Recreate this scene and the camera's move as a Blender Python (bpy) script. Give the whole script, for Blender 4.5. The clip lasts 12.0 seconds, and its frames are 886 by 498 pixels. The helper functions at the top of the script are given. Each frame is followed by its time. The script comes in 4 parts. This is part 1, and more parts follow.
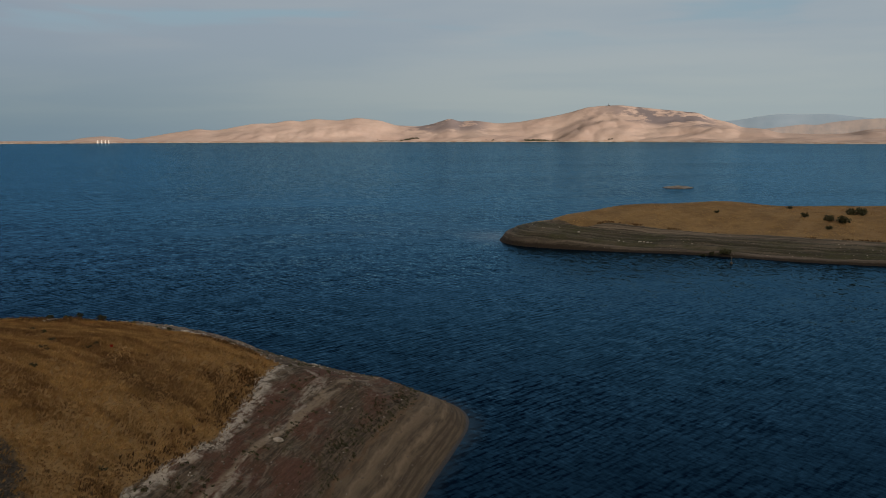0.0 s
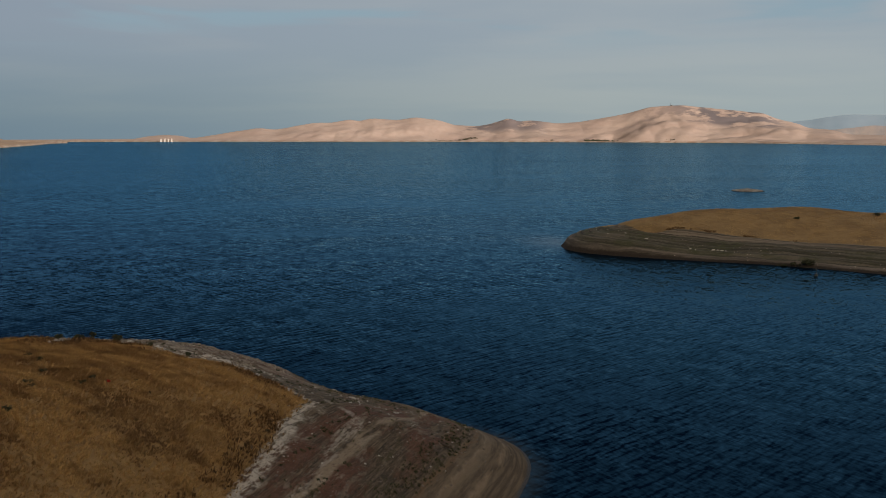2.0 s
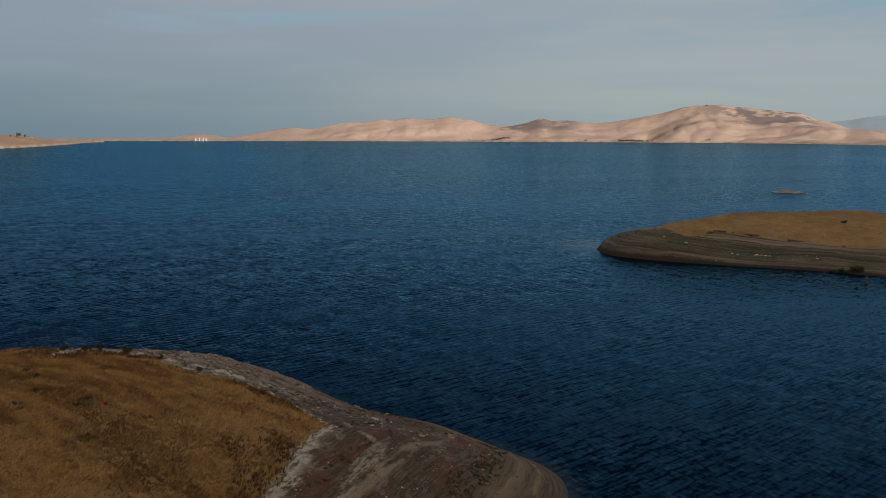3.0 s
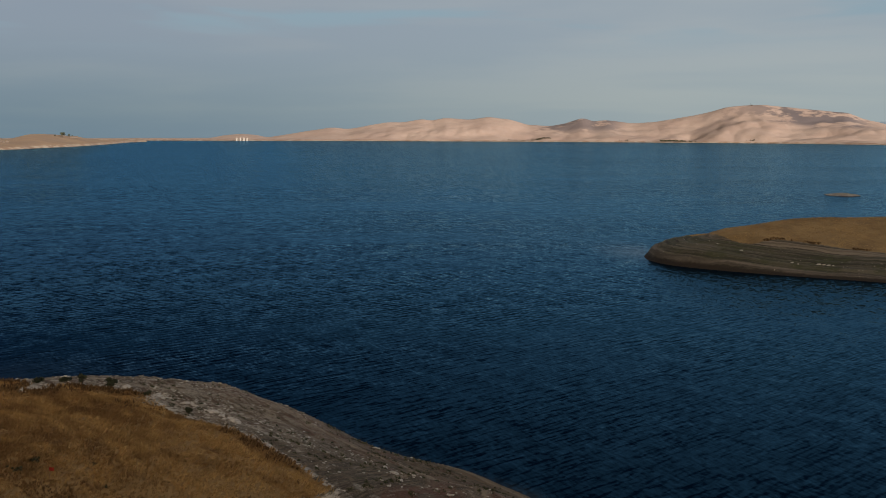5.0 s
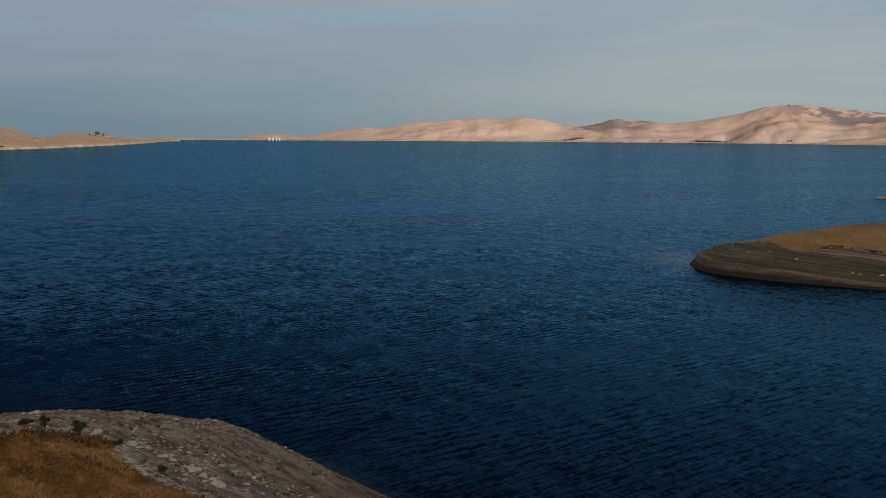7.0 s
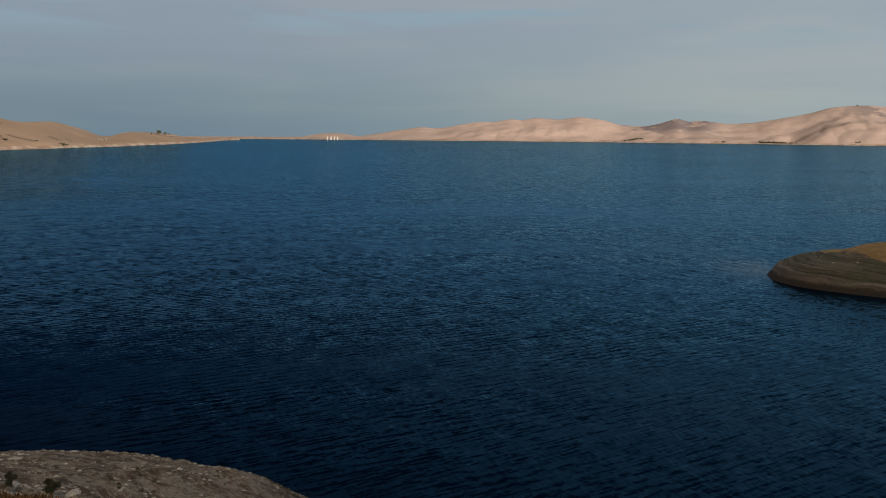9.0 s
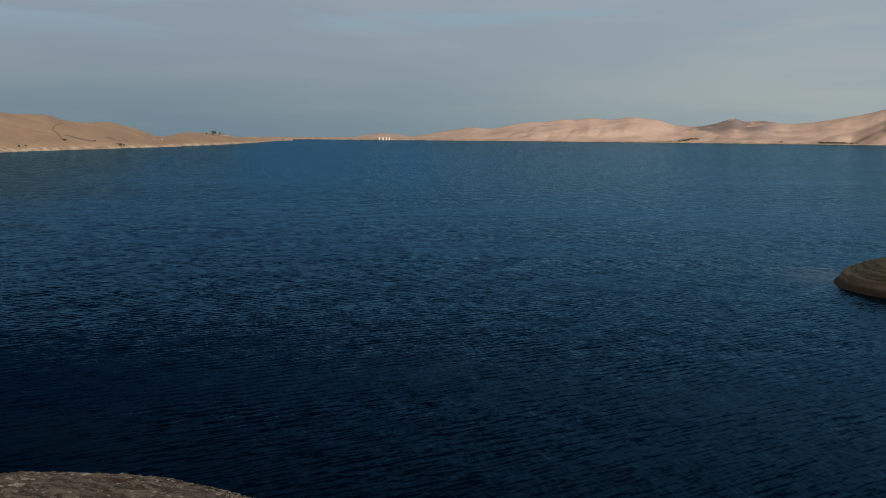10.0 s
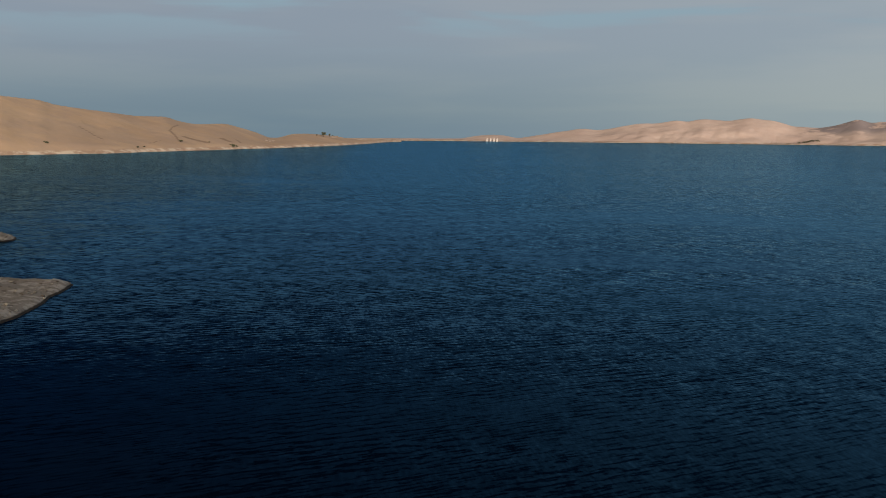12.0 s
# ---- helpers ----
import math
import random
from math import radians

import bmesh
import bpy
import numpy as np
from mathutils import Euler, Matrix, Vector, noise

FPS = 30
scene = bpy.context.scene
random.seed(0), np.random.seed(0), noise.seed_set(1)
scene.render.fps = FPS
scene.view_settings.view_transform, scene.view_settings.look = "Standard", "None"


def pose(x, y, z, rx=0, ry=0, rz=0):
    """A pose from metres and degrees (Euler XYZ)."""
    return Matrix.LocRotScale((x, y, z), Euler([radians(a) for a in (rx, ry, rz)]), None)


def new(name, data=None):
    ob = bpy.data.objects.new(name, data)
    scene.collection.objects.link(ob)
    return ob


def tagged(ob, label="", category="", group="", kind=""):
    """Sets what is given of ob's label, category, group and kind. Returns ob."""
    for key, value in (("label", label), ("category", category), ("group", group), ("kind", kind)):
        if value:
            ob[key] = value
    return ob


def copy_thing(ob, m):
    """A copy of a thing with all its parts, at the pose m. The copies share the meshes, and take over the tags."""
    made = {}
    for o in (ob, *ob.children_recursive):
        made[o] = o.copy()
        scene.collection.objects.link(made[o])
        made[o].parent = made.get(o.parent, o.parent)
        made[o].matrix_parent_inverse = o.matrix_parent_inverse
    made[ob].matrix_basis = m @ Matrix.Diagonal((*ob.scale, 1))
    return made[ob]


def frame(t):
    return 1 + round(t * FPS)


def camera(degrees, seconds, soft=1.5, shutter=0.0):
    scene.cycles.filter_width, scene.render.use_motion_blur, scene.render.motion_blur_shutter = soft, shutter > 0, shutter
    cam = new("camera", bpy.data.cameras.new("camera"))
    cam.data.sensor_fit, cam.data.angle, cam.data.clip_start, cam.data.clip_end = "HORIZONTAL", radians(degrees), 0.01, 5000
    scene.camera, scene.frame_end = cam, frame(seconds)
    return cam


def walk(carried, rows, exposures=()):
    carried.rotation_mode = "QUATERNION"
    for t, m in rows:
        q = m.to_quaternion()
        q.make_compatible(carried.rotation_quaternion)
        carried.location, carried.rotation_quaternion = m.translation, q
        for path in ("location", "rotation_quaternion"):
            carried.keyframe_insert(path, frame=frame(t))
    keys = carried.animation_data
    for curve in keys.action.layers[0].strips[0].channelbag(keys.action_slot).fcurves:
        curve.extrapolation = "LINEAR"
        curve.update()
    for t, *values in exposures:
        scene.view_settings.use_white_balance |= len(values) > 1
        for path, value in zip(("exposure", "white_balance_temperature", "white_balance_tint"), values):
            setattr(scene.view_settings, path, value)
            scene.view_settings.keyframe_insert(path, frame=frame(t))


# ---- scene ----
# A drone glides along the shore of a large drawn-down reservoir; x right, y ahead, water level at z = 0.
cam = camera(51.06, 12.0, soft=0.9)
ROWS = [
    (0.0, -0.00, -0.00, 40.00, -6.27, -7.10, -0.13),
    (0.5, 0.46, 4.59, 39.98, -5.40, -7.09, -0.06),
    (1.0, 0.85, 9.02, 39.92, -4.73, -7.08, -0.00),
    (1.5, 1.22, 13.41, 39.85, -3.76, -7.09, 0.04),
    (2.0, 1.63, 17.80, 39.78, -2.72, -7.11, 0.09),
    (2.5, 1.91, 22.16, 39.74, -1.66, -7.13, 0.13),
    (3.0, 2.15, 26.45, 39.72, -0.72, -7.13, 0.19),
    (5.0, 2.82, 43.20, 39.61, 1.71, -7.14, 0.24),
    (5.5, 2.75, 47.38, 39.53, 2.12, -7.15, 0.29),
    (6.0, 2.68, 51.54, 39.44, 2.53, -7.16, 0.34),
    (6.5, 2.47, 55.73, 39.37, 3.09, -7.15, 0.34),
    (8.5, 1.26, 72.98, 39.17, 5.92, -7.18, 0.49),
    (9.0, 0.99, 76.94, 39.01, 7.16, -7.18, 0.55),
    (9.5, 0.92, 81.03, 38.91, 8.78, -7.19, 0.56),
    (10.0, 0.80, 85.26, 38.84, 10.35, -7.19, 0.51),
    (10.5, 0.64, 89.58, 38.79, 12.19, -7.18, 0.53),
    (11.0, 0.40, 93.97, 38.78, 13.95, -7.19, 0.57),
    (11.5, 0.19, 98.50, 38.82, 15.53, -7.18, 0.56),
    (12.0, 0.00, 103.07, 38.87, 16.99, -7.16, 0.53),
]
walk(cam, [(t, pose(x, y, z, 90 + pitch, 0, yaw) @ pose(0, 0, 0, 0, 0, roll)) for t, x, y, z, yaw, pitch, roll in ROWS],
     exposures=[(0.0, 0.0), (12.0, 0.0)])

# ---- world and sun ----
SUN_EL, SUN_AZ = radians(10.0), radians(-31.0)  # low evening sun from behind; its light travels towards SUN_AZ, clockwise from y


def make_world():
    w = bpy.data.worlds.new("evening_sky")
    scene.world = w
    w.use_nodes = True
    nt = w.node_tree
    nt.nodes.clear()
    N, L = nt.nodes.new, nt.links.new
    out, bg = N("ShaderNodeOutputWorld"), N("ShaderNodeBackground")
    sky = N("ShaderNodeTexSky")
    sky.sky_type = "NISHITA"
    sky.sun_disc = False
    sky.sun_elevation = SUN_EL
    sky.sun_rotation = SUN_AZ + math.pi
    sky.air_density, sky.dust_density, sky.ozone_density = 1.0, 1.0, 2.0
    scale = N("ShaderNodeVectorMath")
    scale.operation = "SCALE"
    scale.inputs["Scale"].default_value = 0.075
    L(sky.outputs[0], scale.inputs[0])
    co = N("ShaderNodeTexCoord")
    sep = N("ShaderNodeSeparateXYZ")
    L(co.outputs["Generated"], sep.inputs[0])
    # high thin cloud: long streaks that flatten towards the horizon
    mp = N("ShaderNodeMapping")
    mp.inputs["Scale"].default_value = (1.0, 1.0, 9.0)
    mp.inputs["Rotation"].default_value = (0.04, 0.03, 0.4)
    L(co.outputs["Generated"], mp.inputs[0])
    n1 = N("ShaderNodeTexNoise")
    for key, v in (("Scale", 2.1), ("Detail", 5), ("Roughness", 0.5), ("Distortion", 0.25)):
        n1.inputs[key].default_value = v
    L(mp.outputs[0], n1.inputs["Vector"])

    def span(value, lo, hi):
        r = N("ShaderNodeMapRange")
        r.interpolation_type = "SMOOTHSTEP"
        r.inputs["From Min"].default_value, r.inputs["From Max"].default_value = lo, hi
        L(value, r.inputs["Value"])
        return r.outputs[0]

    def mixed(fac, a, b, blend="MIX"):
        m = N("ShaderNodeMix")
        m.data_type, m.blend_type = "RGBA", blend
        for key, v in (("Factor", fac), ("A", a), ("B", b)):
            if isinstance(v, tuple):
                m.inputs[key].default_value = (*v, 1)
            elif isinstance(v, float):
                m.inputs[key].default_value = v
            else:
                L(v, m.inputs[key])
        return m.outputs["Result"]

    # haze by the horizon, blue in the north and pale in the east; grey-mauve cloud above it
    haze = mixed(span(sep.outputs["X"], -0.50, 0.42), (0.165, 0.245, 0.305), (0.375, 0.435, 0.440))
    sheet_of_cloud = mixed(span(sep.outputs["X"], -0.55, 0.45), (0.275, 0.320, 0.380), (0.345, 0.400, 0.440))
    thin = mixed(span(n1.outputs["Fac"], 0.40, 0.64), (0.93, 0.955, 0.99), (1.06, 1.035, 1.02))
    low = mixed(1.0, mixed(span(sep.outputs["Z"], 0.0, 0.115), haze, sheet_of_cloud), thin, "MULTIPLY")
    n2 = N("ShaderNodeTexNoise")
    for key, v in (("Scale", 3.4), ("Detail", 4), ("Roughness", 0.5), ("Distortion", 0.3)):
        n2.inputs[key].default_value = v
    L(mp.outputs[0], n2.inputs["Vector"])
    gap = N("ShaderNodeMath")
    gap.operation = "MULTIPLY"
    L(span(n2.outputs["Fac"], 0.50, 0.64), gap.inputs[0])
    L(span(sep.outputs["Z"], 0.07, 0.14), gap.inputs[1])
    low = mixed(gap.outputs[0], low, (0.265, 0.375, 0.450))
    # clear evening blue above the cloud bank, deeper away from the east; bright warm cloud round the low sun
    band = mixed(span(sep.outputs["X"], -0.75, 0.35), (0.001, 0.022, 0.074), (0.270, 0.375, 0.460))
    zenith = mixed(span(sep.outputs["X"], -0.60, 0.50), (0.0003, 0.003, 0.012), (0.070, 0.135, 0.235))
    low = mixed(span(sep.outputs["Z"], 0.145, 0.195), low, band)
    high = mixed(span(sep.outputs["Z"], 0.33, 0.60), low, zenith)
    west = mixed(span(sep.outputs["Y"], 0.05, -0.55), high, (1.05, 0.83, 0.58))
    cloud = mixed(0.91, scale.outputs[0], west)
    L(cloud, bg.inputs["Color"])
    bg.inputs["Strength"].default_value = 1.0
    L(bg.outputs[0], out.inputs[0])


make_world()
sun = new("sun", bpy.data.lights.new("sun", "SUN"))
sun.data.energy, sun.data.angle, sun.data.color = 5.0, radians(0.6), (1.0, 0.84, 0.72)
_way = Vector((math.sin(SUN_AZ) * math.cos(SUN_EL), math.cos(SUN_AZ) * math.cos(SUN_EL), -math.sin(SUN_EL)))
sun.rotation_mode = "QUATERNION"
sun.rotation_quaternion = _way.to_track_quat("-Z", "Y")


# ---- numbers: noise, outlines, profiles ----
def hashed(ix, iy, seed):
    h = (ix.astype(np.int64) * 374761393 + iy.astype(np.int64) * 668265263 + seed * 1274126177) & 0xFFFFFFFF
    h = ((h ^ (h >> 13)) * 1103515245) & 0xFFFFFFFF
    return ((h ^ (h >> 16)) & 0xFFFFFF) / float(0xFFFFFF)


def value_noise(x, y, seed=0):
    ix, iy = np.floor(x), np.floor(y)
    fx, fy = x - ix, y - iy
    fx, fy = fx * fx * (3 - 2 * fx), fy * fy * (3 - 2 * fy)
    a, b = hashed(ix, iy, seed), hashed(ix + 1, iy, seed)
    c, d = hashed(ix, iy + 1, seed), hashed(ix + 1, iy + 1, seed)
    return (a + (b - a) * fx) * (1 - fy) + (c + (d - c) * fx) * fy


def fbm(x, y, size, octaves=4, seed=0, gain=0.5):
    """Noise in -1..1 with its largest swell about size metres across."""
    total, amp, norm = 0.0, 1.0, 0.0
    for o in range(octaves):
        k = 2.0 ** o / size
        total = total + amp * (value_noise(x * k + 17.3 * o, y * k - 9.1 * o, seed + o) * 2 - 1)
        norm += amp
        amp *= gain
    return total / norm


def ridged(x, y, size, octaves=4, seed=0):
    total, amp, norm = 0.0, 1.0, 0.0
    for o in range(octaves):
        k = 2.0 ** o / size
        total = total + amp * (1 - np.abs(value_noise(x * k + 5.7 * o, y * k + 3.3 * o, seed + o) * 2 - 1))
        norm += amp
        amp *= 0.5
    return total / norm


def rounded(outline, times=2):
    p = np.array(outline, float)
    for _ in range(times):
        q = np.roll(p, -1, 0)
        p = np.stack([0.75 * p + 0.25 * q, 0.25 * p + 0.75 * q], 1).reshape(-1, 2)
    return p


def inland(x, y, outline):
    """Signed distance from the outline, positive inside."""
    shape = np.shape(x)
    x, y = np.ravel(x).astype(float), np.ravel(y).astype(float)
    best, inside = np.full(x.shape, 1e18), np.zeros(x.shape, bool)
    for (x0, y0), (x1, y1) in zip(outline, np.roll(outline, -1, 0)):
        dx, dy = x1 - x0, y1 - y0
        s = np.clip(((x - x0) * dx + (y - y0) * dy) / (dx * dx + dy * dy + 1e-12), 0, 1)
        best = np.minimum(best, (x - x0 - s * dx) ** 2 + (y - y0 - s * dy) ** 2)
        if y0 != y1:
            inside ^= ((y0 > y) != (y1 > y)) & (x < dx * (y - y0) / dy + x0)
    return (np.sqrt(best) * np.where(inside, 1, -1)).reshape(shape)


def along(x, y, outline):
    """Distance along the outline to the point of it that lies nearest."""
    shape = np.shape(x)
    x, y = np.ravel(x).astype(float), np.ravel(y).astype(float)
    best, run, total = np.full(x.shape, 1e18), np.zeros(x.shape), 0.0
    for (x0, y0), (x1, y1) in zip(outline, np.roll(outline, -1, 0)):
        dx, dy = x1 - x0, y1 - y0
        length = math.hypot(dx, dy)
        s = np.clip(((x - x0) * dx + (y - y0) * dy) / (dx * dx + dy * dy + 1e-12), 0, 1)
        far = (x - x0 - s * dx) ** 2 + (y - y0 - s * dy) ** 2
        closer = far < best
        best, run = np.where(closer, far, best), np.where(closer, total + s * length, run)
        total += length
    return run.reshape(shape)


def smooth(a, b, v):
    s = np.clip((v - a) / (b - a), 0, 1)
    return s * s * (3 - 2 * s)


NEAR = rounded([(-240, -200), (-60, -200), (-30, -60), (-18, 0), (-8, 40), (1, 75), (9, 100), (12, 108), (14.6, 115), (17, 122), (17.6, 128), (16, 133.5), (12, 138.5), (7.5, 142), (3, 145.5), (-0.5, 148.2),
                (-4, 151), (-8, 154), (-12, 157.2), (-16, 161.3), (-20.5, 166), (-26, 168.6), (-31, 170.8), (-38, 173.2), (-48, 174.5), (-62, 170), (-76, 160), (-95, 150), (-125, 140), (-170, 120), (-220, 60), (-260, -60)])
EAST = rounded([(420, 180), (400, 300), (320, 376), (220, 410), (150, 412), (105, 398), (78, 378), (64, 358), (59.3, 345), (59, 337), (60.5, 330), (64, 323.5), (71, 317.3), (79, 312), (87, 307.6), (95, 303.4), (103, 299.3),
                (111, 295.8), (118, 291.8), (124, 287), (131, 281), (143, 270.6), (166, 258), (230, 222), (330, 150)])
SPIT = rounded([(-156, 297), (-153, 289), (-147, 275), (-139, 257), (-137, 246), (-150, 228), (-200, 212), (-270, 225), (-300, 270), (-260, 296), (-200, 295), (-172, 296), (-160, 298)])
SPIT_2 = rounded([(-234, 368), (-244, 358), (-300, 338), (-400, 350), (-420, 420), (-330, 408), (-262, 388)])


def profile(d, knots):
    k = np.array(knots, float)
    return np.interp(d, k[:, 0], k[:, 1])


def near_height(x, y):
    d = inland(x, y, NEAR)
    w = d + 1.2 * fbm(x, y, 14, 3, 3) * smooth(2, 12, d)
    z = profile(w, [(-60, -9), (-12, -4), (-1.5, -0.5), (0, 0.05), (1.0, 0.6), (3, 2.5), (6.5, 5.2), (9, 7.1), (12, 9.1), (15, 10.2), (19, 11.5),
                    (24, 12.9), (30, 13.9), (37, 14.9), (48, 15.6), (60, 16.5), (90, 18.1), (140, 20)])
    gentle = profile(w, [(-60, -9), (-12, -4), (-1.5, -0.4), (0, 0.05), (0.6, 0.5), (2, 1.1), (4, 2.0), (8, 3.8), (12, 5.5), (16, 7.0), (20, 8.2), (24, 9.3), (28, 10.6), (32, 11.9),
                         (37, 12.7), (48, 13), (60, 13.9), (90, 15.7), (140, 17.7)])
    lee = smooth(111, 138, y) * smooth(-27, -7, x)
    low = profile(w, [(-60, -9), (-12, -4), (-1.5, -0.4), (0, 0.05), (1, 0.6), (4, 2.0), (10, 4.2), (16, 6.2), (22, 8.0), (27, 9.8), (31, 11.4), (37, 12.4), (48, 13), (60, 13.9), (90, 15.7), (140, 17.7)])
    gentle = gentle + (low - gentle) * smooth(-13, 1, x)
    z = z + (gentle - z) * lee
    z = z + 3.0 * smooth(125, 92, y) * smooth(14, 30, d) - 2.5 * smooth(123, 149, y) * smooth(3, 12, d) * smooth(-14, -46, x)
    # a saddle on the shoulder and a swell of the north bank
    z = z - 1.2 * np.exp(-(((x + 3) / 11) ** 2 + ((y - 123) / 8) ** 2)) + smooth(0.3, 5, d) * (1.2 * np.exp(-(((x + 14) / 8) ** 2 + ((y - 147) / 9) ** 2)) + 1.1 * np.exp(-(((x - 1) / 9) ** 2 + ((y - 140) / 6) ** 2))) + 0.7 * np.exp(-(((x + 55) / 14) ** 2 + ((y - 105) / 14) ** 2)) - 1.5 * np.exp(-(((x + 23) / 10) ** 2 + ((y - 138) / 8) ** 2))
    land = smooth(-0.5, 3, d)
    z = z + land * (0.35 * fbm(x, y, 9, 4, 11) + 0.10 * fbm(x, y, 1.6, 3, 21)) * (0.35 + 0.65 * smooth(8, 14, d))
    # broken outcrops on the north point
    rough = smooth(113, 130, y) * smooth(5, 10, d) * (1 - 0.8 * smooth(-22, -4, x)) * smooth(40, 34, d)
    z = z + rough * (0.55 * (ridged(x, y, 4.5, 3, 171) - 0.5) + 0.30 * (ridged(x + 9, y, 1.9, 2, 173) - 0.5))
    # terraces left by falling water, worn into the bare slope
    z = z + 0.05 * np.sin(w * 2.1 + 1.5 * fbm(x, y, 20, 2, 33)) * smooth(0.5, 2, d) * smooth(22, 12, d)
    # two ruts of the shore track
    for lane in (1.8, 2.7):
        z = z - 0.07 * np.exp(-((w - lane) / 0.22) ** 2)
    return z, d


def east_height(x, y):
    d = inland(x, y, EAST)
    w = d + 1.5 * fbm(x, y, 22, 3, 5) * smooth(3, 14, d)
    z = profile(w, [(-60, -9), (-12, -4), (-1.5, -0.6), (0, 0.05), (1.2, 0.9), (3, 1.5), (10, 3.0), (20, 4.6), (26, 5.7), (45, 9.6), (60, 12), (85, 13.2), (140, 14)])
    z = z + 1.5 * smooth(104, 66, x) * smooth(0.1, 2.2, w) * smooth(60, 20, w) + 0.9 * smooth(118, 70, x) * smooth(0.2, 8, w) * smooth(60, 20, w) + 1.0 * smooth(25, 55, w)
    # the grassy crown: highest over the blunt end, lower towards the root
    z = z + 3.0 * np.exp(-(((x - 100) / 26) ** 2 + ((y - 342) / 30) ** 2)) * smooth(14, 24, w) - 2.2 * smooth(146, 176, x) * smooth(20, 45, w)
    z = z + smooth(-0.5, 3, d) * (0.5 * fbm(x, y, 25, 4, 31) + 0.12 * fbm(x, y, 3, 3, 41))
    step = w * 1.25 + 0.8 * fbm(x, y, 26, 2, 35)
    z = z + (0.24 * np.sin(step) + 0.10 * np.sin(2 * step + 0.8)) * smooth(1, 3, d) * smooth(24, 15, d)
    return z, d


def spit_height(x, y, outline, top):
    d = inland(x, y, outline) + 0.9 * fbm(x, y, 9, 3, 55)
    z = profile(d, [(-60, -9), (-12, -4), (-1.5, -0.8), (0, 0.05), (0.5, 0.45), (3, 1.2), (10, 0.55 * top), (25, top), (60, 1.25 * top)])
    return z + smooth(0, 3, d) * (0.55 * fbm(x, y, 8, 4, 51) + 0.25 * (ridged(x, y, 3.5, 2, 61) - 0.5)), d


# ---- materials ----
def material(name, build):
    m = bpy.data.materials.new(name)
    m.use_nodes = True
    nt = m.node_tree
    bsdf = nt.nodes["Principled BSDF"]
    build(nt, bsdf)
    return m


class Nodes:
    """Short hand for the nodes of one material."""

    def __init__(self, nt):
        self.nt = nt

    def add(self, kind, **inputs):
        n = self.nt.nodes.new(kind)
        for k, v in inputs.items():
            n.inputs[k.replace("_", " ")].default_value = v
        return n

    def link(self, a, b):
        self.nt.links.new(a, b)

    def coords(self, scale=(1, 1, 1), turn=(0, 0, 0)):
        co = self.add("ShaderNodeTexCoord")
        mp = self.add("ShaderNodeMapping", Scale=scale, Rotation=turn)
        self.link(co.outputs["Object"], mp.inputs[0])
        return mp.outputs[0]

    def noise(self, scale, detail=4, rough=0.55, vector=None, distort=0.0):
        n = self.add("ShaderNodeTexNoise", Scale=scale, Detail=detail, Roughness=rough, Distortion=distort)
        self.link(vector or self.coords(), n.inputs["Vector"])
        return n.outputs["Fac"]

    def ramp(self, value, stops):
        r = self.add("ShaderNodeValToRGB")
        els = r.color_ramp.elements
        while len(els) < len(stops):
            els.new(0.5)
        for e, (p, c) in zip(els, stops):
            e.position, e.color = p, (*c, 1) if len(c) == 3 else c
        self.link(value, r.inputs[0])
        return r.outputs[0]

    def span(self, value, lo, hi, to_lo=0.0, to_hi=1.0):
        r = self.add("ShaderNodeMapRange")
        r.interpolation_type = "SMOOTHSTEP"
        for key, v in (("From Min", lo), ("From Max", hi), ("To Min", to_lo), ("To Max", to_hi)):
            r.inputs[key].default_value = v
        self.link(value, r.inputs["Value"])
        return r.outputs[0]

    def math(self, op, a, b=None):
        m = self.add("ShaderNodeMath")
        m.operation = op
        for i, v in enumerate((a, b)):
            if v is None:
                continue
            if isinstance(v, (int, float)):
                m.inputs[i].default_value = v
            else:
                self.link(v, m.inputs[i])
        return m.outputs[0]

    def mix(self, fac, a, b, blend="MIX"):
        m = self.add("ShaderNodeMix")
        m.data_type, m.blend_type = "RGBA", blend
        for key, v in (("Factor", fac), ("A", a), ("B", b)):
            if isinstance(v, tuple):
                m.inputs[key].default_value = (*v, 1)
            elif isinstance(v, (int, float)):
                m.inputs[key].default_value = v
            else:
                self.link(v, m.inputs[key])
        return m.outputs["Result"]

    def attribute(self, name):
        a = self.add("ShaderNodeAttribute")
        a.attribute_name = name
        return a.outputs["Fac"]

    def bump(self, height, strength, distance, bsdf):
        b = self.add("ShaderNodeBump", Strength=strength, Distance=distance)
        self.link(height, b.inputs["Height"])
        self.link(b.outputs[0], bsdf.inputs["Normal"])


